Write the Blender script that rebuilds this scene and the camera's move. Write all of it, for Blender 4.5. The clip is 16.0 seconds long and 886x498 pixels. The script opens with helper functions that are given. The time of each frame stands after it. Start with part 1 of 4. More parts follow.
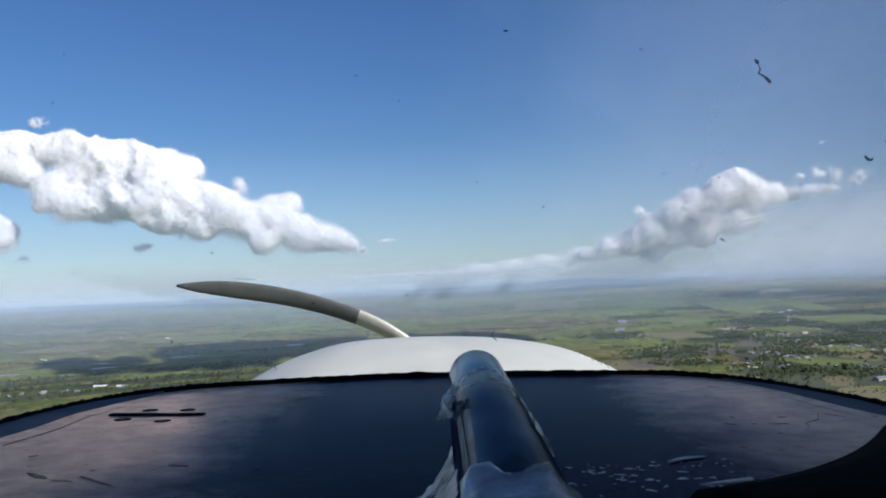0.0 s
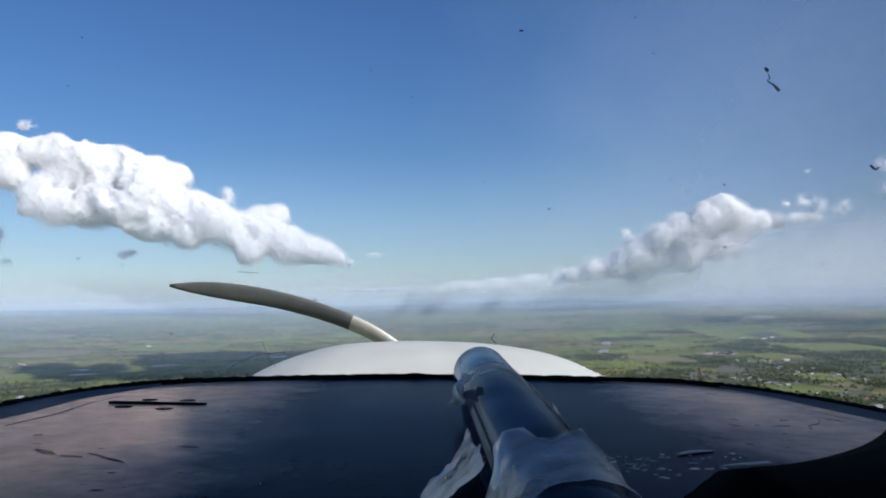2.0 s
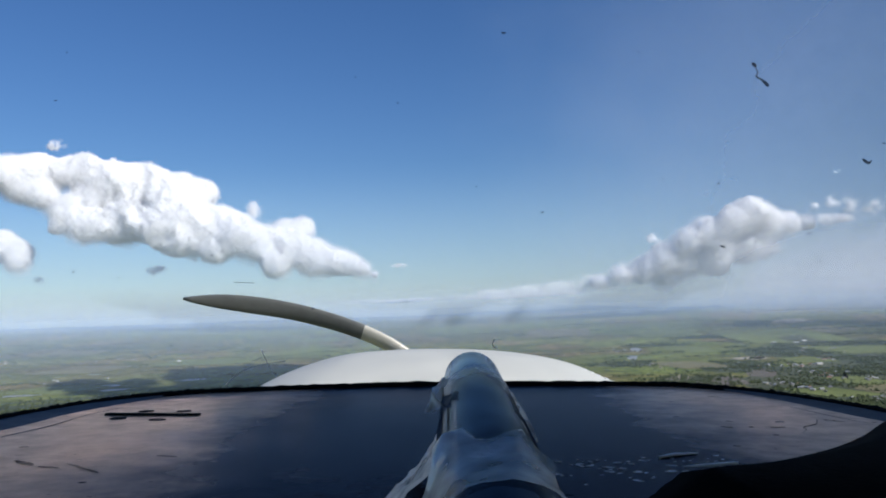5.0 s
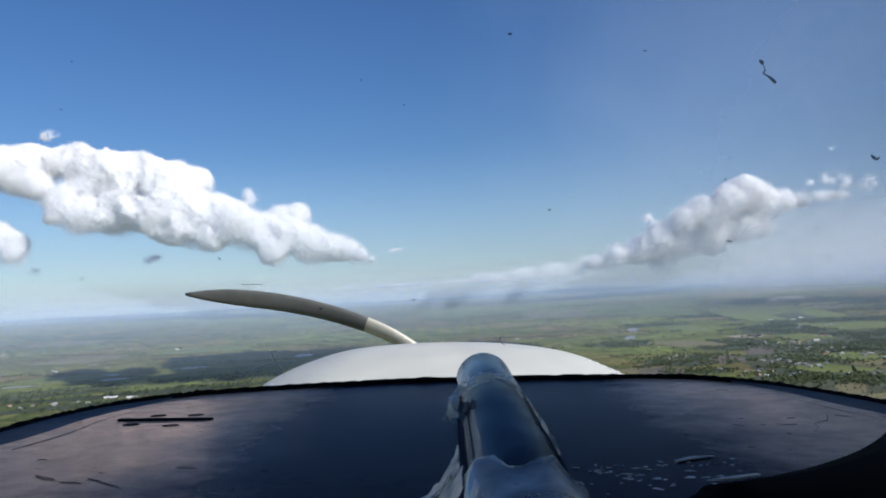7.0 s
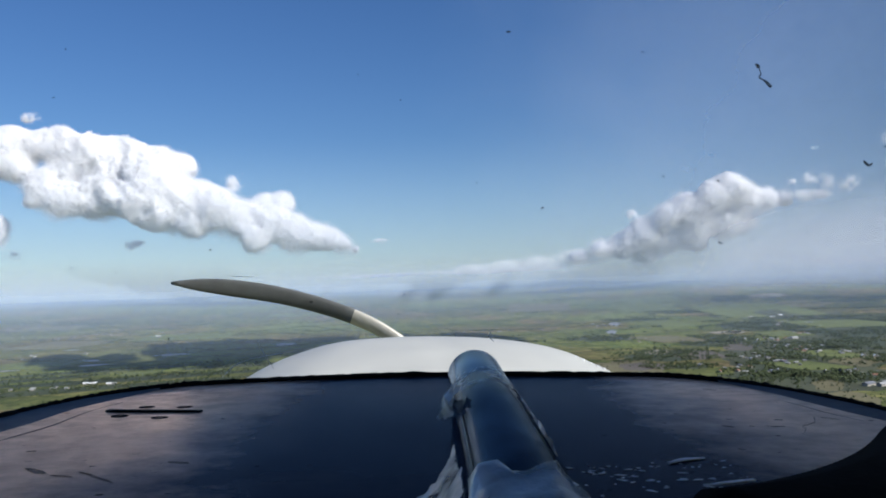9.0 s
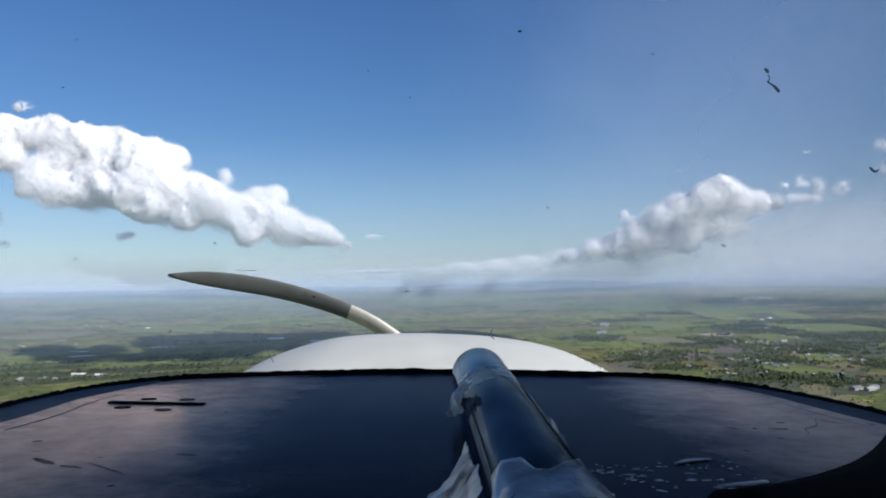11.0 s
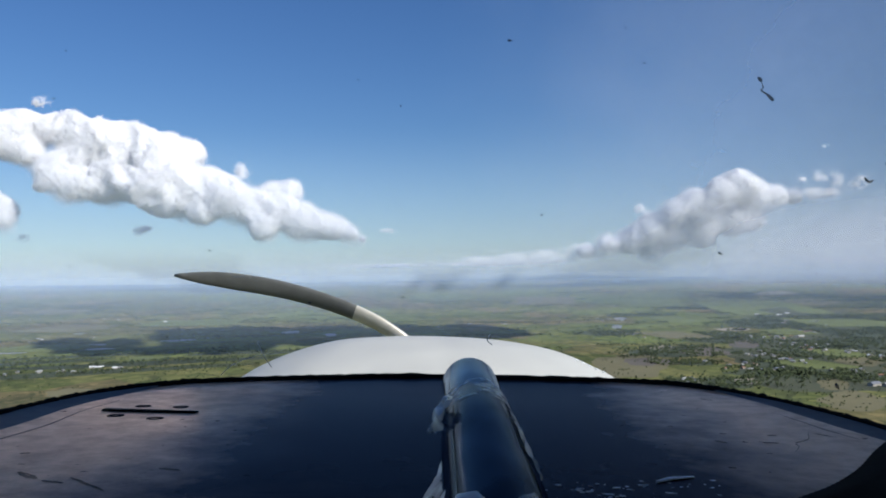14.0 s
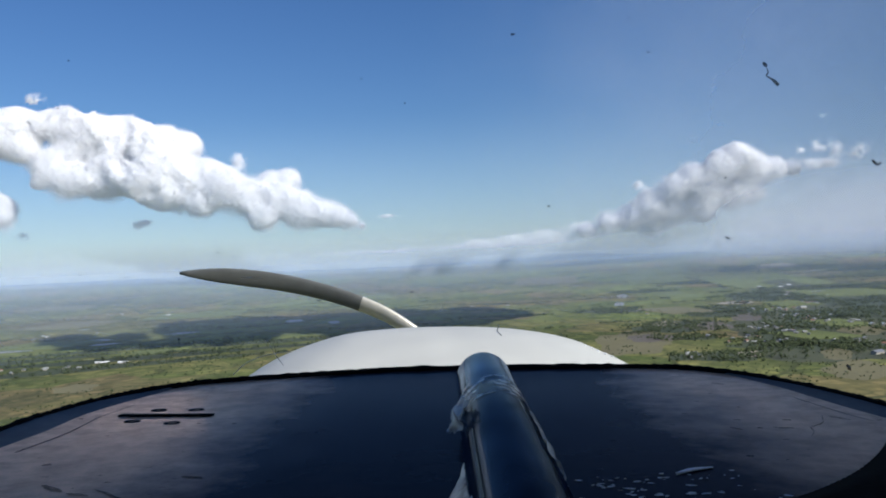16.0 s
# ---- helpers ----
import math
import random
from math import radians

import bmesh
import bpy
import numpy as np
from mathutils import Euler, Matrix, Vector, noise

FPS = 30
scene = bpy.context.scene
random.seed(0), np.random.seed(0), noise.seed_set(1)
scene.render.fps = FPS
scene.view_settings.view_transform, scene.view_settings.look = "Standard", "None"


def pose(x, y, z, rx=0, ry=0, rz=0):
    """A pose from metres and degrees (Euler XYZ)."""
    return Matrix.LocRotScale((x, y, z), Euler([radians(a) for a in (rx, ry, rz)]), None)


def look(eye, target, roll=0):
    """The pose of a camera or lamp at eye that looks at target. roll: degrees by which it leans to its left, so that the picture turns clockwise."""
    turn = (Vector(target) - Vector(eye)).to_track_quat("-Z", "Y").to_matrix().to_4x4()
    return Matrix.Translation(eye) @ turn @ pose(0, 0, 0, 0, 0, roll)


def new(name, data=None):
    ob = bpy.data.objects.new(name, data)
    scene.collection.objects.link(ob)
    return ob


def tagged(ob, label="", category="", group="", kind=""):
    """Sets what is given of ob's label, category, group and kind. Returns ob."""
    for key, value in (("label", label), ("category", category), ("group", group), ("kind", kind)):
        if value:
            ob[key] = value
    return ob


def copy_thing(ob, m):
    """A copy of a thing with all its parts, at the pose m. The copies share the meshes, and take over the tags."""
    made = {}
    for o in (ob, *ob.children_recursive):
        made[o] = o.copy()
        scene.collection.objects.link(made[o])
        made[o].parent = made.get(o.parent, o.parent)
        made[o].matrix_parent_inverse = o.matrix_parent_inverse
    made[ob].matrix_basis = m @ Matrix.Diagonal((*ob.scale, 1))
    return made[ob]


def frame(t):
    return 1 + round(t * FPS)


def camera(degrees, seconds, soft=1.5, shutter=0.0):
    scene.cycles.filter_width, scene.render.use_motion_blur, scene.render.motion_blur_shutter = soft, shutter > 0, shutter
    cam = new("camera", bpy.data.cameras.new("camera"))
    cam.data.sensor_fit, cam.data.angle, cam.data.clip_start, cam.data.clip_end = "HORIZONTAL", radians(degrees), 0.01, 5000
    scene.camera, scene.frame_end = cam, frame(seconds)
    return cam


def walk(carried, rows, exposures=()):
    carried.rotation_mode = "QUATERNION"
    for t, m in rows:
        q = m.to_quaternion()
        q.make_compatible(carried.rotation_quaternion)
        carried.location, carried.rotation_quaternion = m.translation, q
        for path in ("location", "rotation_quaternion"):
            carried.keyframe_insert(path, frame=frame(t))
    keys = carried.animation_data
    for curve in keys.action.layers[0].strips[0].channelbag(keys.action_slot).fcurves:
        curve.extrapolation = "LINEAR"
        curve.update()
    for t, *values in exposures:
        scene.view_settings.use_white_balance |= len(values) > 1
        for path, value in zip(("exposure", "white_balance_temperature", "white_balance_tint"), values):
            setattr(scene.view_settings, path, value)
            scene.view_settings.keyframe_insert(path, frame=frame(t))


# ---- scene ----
cam = camera(58.1, 16.0, soft=1.85)
HEIGHT = 130.0            # the camera's height over the ground

WALK = [
    (0, pose(0.0089, -0.0022, 129.9919, 92.826, 2.624, 0.773)),
    (0.5, pose(0.0027, -0.0028, 129.9870, 92.870, 2.454, 0.618)),
    (1, pose(-0.0029, -0.0031, 129.9796, 93.054, 2.076, 0.321)),
    (1.5, pose(-0.0104, -0.0047, 129.9739, 93.505, 0.933, 0.052)),
    (2, pose(-0.0133, -0.0057, 129.9719, 93.970, 0.850, -0.291)),
    (2.5, pose(-0.0076, -0.0047, 129.9696, 94.348, 0.865, -0.627)),
    (3, pose(0.0033, -0.0029, 129.9668, 94.581, 0.215, -0.544)),
    (3.5, pose(0.0159, -0.0006, 129.9622, 94.805, 0.546, 0.264)),
    (4, pose(0.0233, 0.0004, 129.9604, 94.948, 0.861, 0.899)),
    (6.5, pose(0.0190, -0.0020, 129.9834, 93.807, 3.258, 1.942)),
    (7, pose(0.0110, -0.0029, 129.9855, 93.526, 2.992, 1.411)),
    (7.5, pose(0.0077, -0.0034, 129.9876, 93.396, 3.259, 1.052)),
    (8, pose(0.0034, -0.0037, 129.9896, 93.190, 2.494, 0.631)),
    (8.5, pose(0.0029, -0.0034, 129.9912, 93.020, 2.300, 0.401)),
    (9, pose(0.0016, -0.0032, 129.9911, 92.858, 1.969, 0.208)),
    (11.5, pose(-0.0140, -0.0056, 129.9918, 92.600, 0.634, -0.617)),
    (12, pose(-0.0117, -0.0048, 129.9906, 92.559, 0.412, -0.803)),
    (12.5, pose(-0.0022, -0.0037, 129.9949, 92.657, 0.985, -0.824)),
    (13, pose(0.0079, -0.0021, 129.9954, 92.643, 0.979, -0.226)),
    (13.5, pose(0.0119, -0.0023, 129.9995, 92.622, 0.689, 0.302)),
    (14, pose(0.0115, -0.0032, 130.0068, 92.245, 0.827, 0.655)),
    (14.5, pose(0.0116, -0.0034, 130.0132, 91.838, 1.896, 0.784)),
    (15, pose(0.0109, -0.0033, 130.0155, 91.493, 2.244, 0.840)),
    (15.5, pose(0.0081, -0.0038, 130.0175, 91.213, 2.134, 0.929)),
    (16, pose(0.0029, -0.0048, 130.0195, 91.073, 2.830, 0.741)),
]
walk(cam, WALK, [(0.0, 0.07, 6120.0, 10.5), (16.0, 0.07, 6120.0, 10.5)])

# ---- light ----
SUN_BEARING, SUN_HEIGHT = 128.0, 33.0     # degrees clockwise from straight ahead; degrees up
sun_way = Vector((math.sin(radians(SUN_BEARING)) * math.cos(radians(SUN_HEIGHT)),
                  math.cos(radians(SUN_BEARING)) * math.cos(radians(SUN_HEIGHT)),
                  math.sin(radians(SUN_HEIGHT))))
world = bpy.data.worlds.new("sky")
scene.world = world
world.use_nodes = True
wn = world.node_tree
sky = wn.nodes.new("ShaderNodeTexSky")
sky.sky_type, sky.sun_disc = "NISHITA", False
sky.sun_elevation, sky.sun_rotation = radians(SUN_HEIGHT), radians(SUN_BEARING)
sky.air_density, sky.dust_density, sky.ozone_density = 1.1, 0.35, 5.5
back = wn.nodes["Background"]
back.inputs["Strength"].default_value = 0.087
rich = wn.nodes.new("ShaderNodeHueSaturation")
rich.inputs["Saturation"].default_value = 1.14
rich.inputs["Hue"].default_value = 0.5085
wn.links.new(sky.outputs[0], rich.inputs["Color"])
wn.links.new(rich.outputs[0], back.inputs["Color"])
lamp = bpy.data.lights.new("sun", "SUN")
lamp.energy, lamp.angle, lamp.color = 5.0, radians(0.53), (1.0, 0.93, 0.83)
sun = new("sun", lamp)
sun.matrix_world = look(sun_way * 900, (0, 0, 0))


# ---- materials ----
class Nodes:
    """Short names for building a node material."""

    def __init__(self, name):
        self.mat = bpy.data.materials.new(name)
        self.mat.use_nodes = True
        self.tree = self.mat.node_tree
        self.bsdf = self.tree.nodes["Principled BSDF"]
        self.out = self.tree.nodes["Material Output"]

    def add(self, kind, **values):
        n = self.tree.nodes.new("ShaderNode" + kind)
        for key, value in values.items():
            n.inputs[key.replace("_", " ")].default_value = value
        return n

    def link(self, a, b):
        self.tree.links.new(a, b)

    def coords(self, which="Object"):
        return self.add("TexCoord").outputs[which]

    def scaled(self, vector, scale):
        m = self.add("Mapping")
        m.inputs["Scale"].default_value = scale
        self.link(vector, m.inputs["Vector"])
        return m.outputs[0]

    def noise(self, vector, scale, detail=4.0, rough=0.55):
        n = self.add("TexNoise", Scale=scale, Detail=detail, Roughness=rough)
        self.link(vector, n.inputs["Vector"])
        return n.outputs["Fac"]

    def ramp(self, fac, *stops):
        r = self.add("ValToRGB")
        el = r.color_ramp.elements
        while len(el) < len(stops):
            el.new(0.5)
        for e, (p, c) in zip(el, stops):
            e.position, e.color = p, (*c, 1) if len(c) == 3 else c
        self.link(fac, r.inputs["Fac"])
        return r.outputs["Color"]

    def span(self, value, lo, hi, a=0.0, b=1.0):
        m = self.add("MapRange")
        m.inputs[1].default_value, m.inputs[2].default_value = lo, hi
        m.inputs[3].default_value, m.inputs[4].default_value = a, b
        self.link(value, m.inputs[0])
        return m.outputs[0]

    def mix(self, fac, a, b, how="MIX"):
        m = self.add("Mix")
        m.data_type, m.blend_type = "RGBA", how
        for socket, value in ((m.inputs[0], fac), (m.inputs[6], a), (m.inputs[7], b)):
            if isinstance(value, bpy.types.NodeSocket):
                self.link(value, socket)
            elif isinstance(value, tuple):
                socket.default_value = (*value, 1)
            else:
                socket.default_value = value
        return m.outputs[2]

    def math(self, how, a, b):
        m = self.add("Math")
        m.operation = how
        for socket, value in ((m.inputs[0], a), (m.inputs[1], b)):
            if isinstance(value, bpy.types.NodeSocket):
                self.link(value, socket)
            else:
                socket.default_value = value
        return m.outputs[0]

    def bump(self, height, strength, distance):
        b = self.add("Bump", Strength=strength, Distance=distance)
        self.link(height, b.inputs["Height"])
        self.link(b.outputs[0], self.bsdf.inputs["Normal"])

    def sheen(self, ior, most, rough, tint=(1.0, 1.0, 1.0)):
        """A weak mirror over the body, stronger at glancing angles."""
        gloss, mix = self.add("BsdfGlossy"), self.add("MixShader")
        if isinstance(tint, tuple):
            gloss.inputs["Color"].default_value = (*tint, 1)
        else:
            self.link(tint, gloss.inputs["Color"])
        self.link(rough, gloss.inputs["Roughness"])
        self.link(self.math("MULTIPLY", self.add("Fresnel", IOR=ior).outputs[0], most), mix.inputs["Fac"])
        self.link(self.bsdf.outputs[0], mix.inputs[1])
        self.link(gloss.outputs[0], mix.inputs[2])
        self.link(mix.outputs[0], self.out.inputs["Surface"])

    def set(self, **values):
        for key, value in values.items():
            socket = self.bsdf.inputs[key.replace("_", " ")]
            if isinstance(value, bpy.types.NodeSocket):
                self.link(value, socket)
            elif isinstance(value, tuple) and len(value) == 3:
                socket.default_value = (*value, 1)
            else:
                socket.default_value = value
        return self


def plain(name, colour, rough=0.6, metal=0.0, grain=60.0, vary=0.25, bump=0.15, depth=0.0005, shine=0.5, alpha=1.0):
    """A surface of one colour with grain and blotches at two scales."""
    n = Nodes(name)
    at = n.coords()
    fine, coarse = n.noise(at, grain), n.noise(at, grain / 9, 3)
    both = n.math("ADD", n.math("MULTIPLY", fine, 0.5), n.math("MULTIPLY", coarse, 0.5))
    dark = tuple(c * (1 - vary) for c in colour)
    light = tuple(min(1, c * (1 + vary)) for c in colour)
    n.set(Base_Color=n.ramp(both, (0.3, dark), (0.7, light)), Metallic=metal, Specular_IOR_Level=shine, Alpha=alpha,
          Roughness=n.span(fine, 0.3, 0.7, max(0.02, rough - 0.08), min(1, rough + 0.08)))
    if bump:
        n.bump(fine, bump, depth)
    return n.mat


def field_material():
    """Rice paddies, fallow fields and scrub in uneven plots of about 60 to 200 m."""
    n = Nodes("farmland")
    at = n.coords()
    warp = n.add("TexNoise", Scale=0.004, Detail=3.0)
    n.link(at, warp.inputs["Vector"])
    bent = n.add("VectorMath")
    bent.operation = "MULTIPLY_ADD"
    n.link(warp.outputs["Color"], bent.inputs[0])
    bent.inputs[1].default_value = (110, 110, 0)
    n.link(at, bent.inputs[2])
    turned = n.add("Mapping")
    turned.inputs["Rotation"].default_value = (0, 0, radians(24))
    turned.inputs["Scale"].default_value = (0.0052, 0.0034, 0)
    n.link(bent.outputs[0], turned.inputs["Vector"])
    cells = n.add("TexVoronoi", Scale=1.0)
    cells.distance = "CHEBYCHEV"
    n.link(turned.outputs[0], cells.inputs["Vector"])
    pick = n.add("SeparateColor")
    n.link(cells.outputs["Color"], pick.inputs[0])
    plots = n.ramp(pick.outputs[0], (0.0, (0.105, 0.150, 0.055)), (0.22, (0.150, 0.218, 0.070)), (0.42, (0.118, 0.170, 0.066)),
                   (0.60, (0.181, 0.209, 0.084)), (0.76, (0.190, 0.166, 0.099)), (0.90, (0.217, 0.166, 0.128)))
    small = n.add("TexVoronoi", Scale=3.4)
    small.distance = "CHEBYCHEV"
    n.link(turned.outputs[0], small.inputs["Vector"])
    tint = n.add("SeparateColor")
    n.link(small.outputs["Color"], tint.inputs[0])
    plots = n.mix(0.55, plots, n.mix(n.span(tint.outputs[1], 0, 1), (0.073, 0.108, 0.045), (0.201, 0.206, 0.099)))
    # broad stretches of open paddy, scrub and marsh
    broad = n.noise(at, 0.0011, 4)
    land = n.mix(n.span(broad, 0.55, 0.68), plots, n.ramp(n.noise(at, 0.02, 5), (0.35, (0.048, 0.071, 0.035)), (0.65, (0.114, 0.137, 0.063))))
    open_paddy = n.ramp(n.noise(at, 0.006, 5), (0.3, (0.114, 0.176, 0.056)), (0.7, (0.168, 0.232, 0.084)))
    land = n.mix(n.span(broad, 0.50, 0.40), land, open_paddy)
    fine = n.noise(at, 0.06, 5)
    mottle = n.math("ADD", n.math("MULTIPLY", fine, 0.6), n.math("MULTIPLY", n.noise(at, 0.018, 4), 0.4))
    land = n.mix(0.8, land, n.mix(1.0, land, n.ramp(mottle, (0.34, (0.36, 0.42, 0.38)), (0.52, (0.86, 0.86, 0.82)), (0.66, (1.30, 1.17, 1.05))), "MULTIPLY"))
    strips = n.add("TexVoronoi", Scale=9.0)
    strips.distance = "CHEBYCHEV"
    n.link(turned.outputs[0], strips.inputs["Vector"])
    shade = n.add("SeparateColor")
    n.link(strips.outputs["Color"], shade.inputs[0])
    land = n.mix(0.55, land, n.mix(1.0, land, n.ramp(shade.outputs[2], (0.0, (0.55, 0.62, 0.60)), (0.5, (1.05, 1.02, 0.95)), (1.0, (1.55, 1.40, 1.35))), "MULTIPLY"))
    # banks and hedges between the plots, broken here and there
    gaps = n.noise(at, 0.009, 4)
    for scale, wide, most in ((3.4, 0.06, 0.75), (9.0, 0.09, 0.5)):
        edge = n.add("TexVoronoi", Scale=scale)
        edge.feature = "DISTANCE_TO_EDGE"
        n.link(turned.outputs[0], edge.inputs["Vector"])
        line = n.math("MULTIPLY", n.span(edge.outputs["Distance"], wide, wide * 0.35, 0, most), n.span(gaps, 0.42, 0.56))
        land = n.mix(line, land, (0.048, 0.066, 0.034))
    land = n.mix(1.0, land, (1.28, 1.12, 1.00), "MULTIPLY")
    n.set(Base_Color=land, Roughness=0.95, Specular_IOR_Level=0.15)
    return n.mat


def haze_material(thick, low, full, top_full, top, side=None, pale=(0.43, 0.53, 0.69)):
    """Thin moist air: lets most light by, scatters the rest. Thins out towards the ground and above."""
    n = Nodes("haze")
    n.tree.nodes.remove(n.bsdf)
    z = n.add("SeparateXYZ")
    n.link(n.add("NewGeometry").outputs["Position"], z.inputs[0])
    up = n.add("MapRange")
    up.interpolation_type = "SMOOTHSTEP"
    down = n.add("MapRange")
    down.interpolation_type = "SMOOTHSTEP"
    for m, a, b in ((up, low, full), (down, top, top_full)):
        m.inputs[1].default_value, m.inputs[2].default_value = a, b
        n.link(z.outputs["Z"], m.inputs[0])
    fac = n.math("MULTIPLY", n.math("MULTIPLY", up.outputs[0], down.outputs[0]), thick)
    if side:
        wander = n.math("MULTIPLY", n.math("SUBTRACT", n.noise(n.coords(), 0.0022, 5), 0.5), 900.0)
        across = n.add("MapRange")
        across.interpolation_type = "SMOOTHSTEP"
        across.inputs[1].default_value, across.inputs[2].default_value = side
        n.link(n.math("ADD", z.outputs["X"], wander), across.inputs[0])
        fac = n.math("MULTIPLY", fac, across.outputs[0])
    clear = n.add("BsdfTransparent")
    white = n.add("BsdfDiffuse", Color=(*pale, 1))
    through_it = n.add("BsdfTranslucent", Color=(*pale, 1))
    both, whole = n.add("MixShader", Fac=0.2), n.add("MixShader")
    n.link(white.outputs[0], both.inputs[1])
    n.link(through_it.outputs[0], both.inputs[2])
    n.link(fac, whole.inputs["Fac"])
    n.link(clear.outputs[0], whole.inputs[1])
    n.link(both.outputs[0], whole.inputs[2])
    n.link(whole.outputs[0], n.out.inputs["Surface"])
    return n.mat


def cloud_material():
    """Dense droplets: light wanders in and comes out soft and white."""
    n = Nodes("cloud")
    n.set(Base_Color=(0.985, 0.978, 0.988), Roughness=1.0, Specular_IOR_Level=0.0, Subsurface_Weight=1.0, Subsurface_Scale=320.0)
    n.bsdf.inputs["Subsurface Radius"].default_value = (1.0, 1.0, 1.0)
    return n.mat


def shred_material():
    """Torn vapour at a cloud's rim: lit from both sides."""
    n = Nodes("cloud_shreds")
    n.tree.nodes.remove(n.bsdf)
    lit, glow, both = n.add("BsdfDiffuse", Color=(0.97, 0.97, 0.98, 1)), n.add("BsdfTranslucent", Color=(0.97, 0.97, 0.98, 1)), n.add("MixShader", Fac=0.38)
    n.link(lit.outputs[0], both.inputs[1])
    n.link(glow.outputs[0], both.inputs[2])
    n.link(both.outputs[0], n.out.inputs["Surface"])
    return n.mat


def glass_material():
    """Scratched acrylic: clear, with a faint mirror at glancing angles."""
    n = Nodes("windscreen_acrylic")
    n.tree.nodes.remove(n.bsdf)
    clear, gloss = n.add("BsdfTransparent", Color=(0.97, 0.98, 0.98, 1)), n.add("BsdfGlossy", Roughness=0.03)
    edge, mix = n.add("Fresnel", IOR=1.12), n.add("MixShader")
    n.link(n.math("MULTIPLY", edge.outputs[0], 0.15), mix.inputs["Fac"])
    n.link(clear.outputs[0], mix.inputs[1])
    n.link(gloss.outputs[0], mix.inputs[2])
    n.link(mix.outputs[0], n.out.inputs["Surface"])
    return n.mat


def glareshield_material():
    """Dark, worn, slightly shiny plastic with dust and scuffs."""
    n = Nodes("worn_dark_plastic")
    at = n.coords()
    fine, dust = n.noise(at, 140, 5), n.noise(at, 7, 5, 0.6)
    stretched = n.noise(n.scaled(at, (14, 60, 14)), 1.0, 4)
    colour = n.mix(n.span(dust, 0.45, 0.75), (0.009, 0.008, 0.012), (0.026, 0.021, 0.023))
    colour = n.mix(n.span(stretched, 0.62, 0.72, 0, 0.5), colour, (0.005, 0.005, 0.006))
    nicks = n.noise(n.scaled(at, (75, 120, 75)), 1.0, 2, 0.4)
    blots = n.noise(n.scaled(at, (16, 26, 16)), 1.0, 6, 0.75)
    worn = n.math("MAXIMUM", n.span(nicks, 0.735, 0.76), n.span(blots, 0.66, 0.74, 0, 0.8))
    # cloud reflections painted grey-brown towards the two sides, with an uneven edge
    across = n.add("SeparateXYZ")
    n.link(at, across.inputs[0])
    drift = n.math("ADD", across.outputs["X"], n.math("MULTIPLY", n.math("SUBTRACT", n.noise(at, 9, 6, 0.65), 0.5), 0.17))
    cloud_reflection = n.math("ADD", n.span(drift, -0.15, -0.28, 0, 1.0), n.span(drift, 0.19, 0.31, 0, 0.9))
    cloud_reflection = n.math("MULTIPLY", cloud_reflection, n.span(n.noise(at, 30, 5, 0.7), 0.25, 0.6, 0.45, 1.0))
    colour = n.mix(cloud_reflection, colour, (0.85, 0.55, 0.39))
    colour = n.mix(worn, colour, (0.006, 0.006, 0.007))
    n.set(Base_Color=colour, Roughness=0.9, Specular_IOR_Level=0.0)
    n.bump(fine, 0.12, 0.0005)
    # warmer, stronger mirror where clouds reflect; the blue tint paints mirrored sky
    reflection_mask = n.math("MAXIMUM", n.span(drift, -0.12, -0.27), n.span(drift, 0.18, 0.30, 0, 0.95))
    n.sheen(1.12, n.math("MULTIPLY", n.span(reflection_mask, 0, 1, 0.30, 0.88), n.span(worn, 0, 1, 1.0, 0.3)), n.span(dust, 0.3, 0.8, 0.12, 0.22),
            n.mix(reflection_mask, (0.70, 0.78, 1.0), (1.0, 0.75, 0.64)))
    return n.mat


def dark_metal(name, body, mirror, rough):
    """Dark lacquered metal."""
    n = Nodes(name)
    n.set(Base_Color=n.ramp(n.noise(n.coords(), 30), (0.3, tuple(c * 0.8 for c in body)), (0.7, body)), Roughness=0.7, Specular_IOR_Level=0.0)
    patchy = n.span(n.noise(n.scaled(n.coords(), (9, 5, 9)), 1.0, 4, 0.6), 0.34, 0.64, 0.45 * mirror, 1.2 * mirror)
    n.sheen(1.30, patchy, n.span(n.noise(n.coords(), 18, 5), 0.3, 0.7, rough * 0.7, rough * 1.3), (0.62, 0.78, 1.0))
    return n.mat


def tape_material(name, least, most, grain=34):
    """Crinkled clear tape: milky where it is folded, shiny, lit through."""
    n = Nodes(name)
    n.tree.nodes.remove(n.bsdf)
    at = n.coords()
    bump = n.add("Bump", Strength=0.8, Distance=0.003)
    n.link(n.noise(at, 90, 3), bump.inputs["Height"])
    milk, lit, clear, gloss = n.add("BsdfDiffuse", Color=(0.98, 0.97, 0.95, 1)), n.add("BsdfTranslucent", Color=(0.98, 0.97, 0.95, 1)), n.add("BsdfTransparent"), n.add("BsdfGlossy", Roughness=0.25)
    a, b, c = n.add("MixShader", Fac=0.6), n.add("MixShader", Fac=0.42), n.add("MixShader")
    for node in (milk, lit, gloss):
        n.link(bump.outputs[0], node.inputs["Normal"])
    n.link(milk.outputs[0], a.inputs[1])
    n.link(lit.outputs[0], a.inputs[2])
    n.link(a.outputs[0], b.inputs[1])
    n.link(gloss.outputs[0], b.inputs[2])
    n.link(n.span(n.noise(at, grain, 3, 0.5), 0.36, 0.62, least, most), c.inputs["Fac"])
    n.link(clear.outputs[0], c.inputs[1])
    n.link(b.outputs[0], c.inputs[2])
    n.link(c.outputs[0], n.out.inputs["Surface"])
    return n.mat


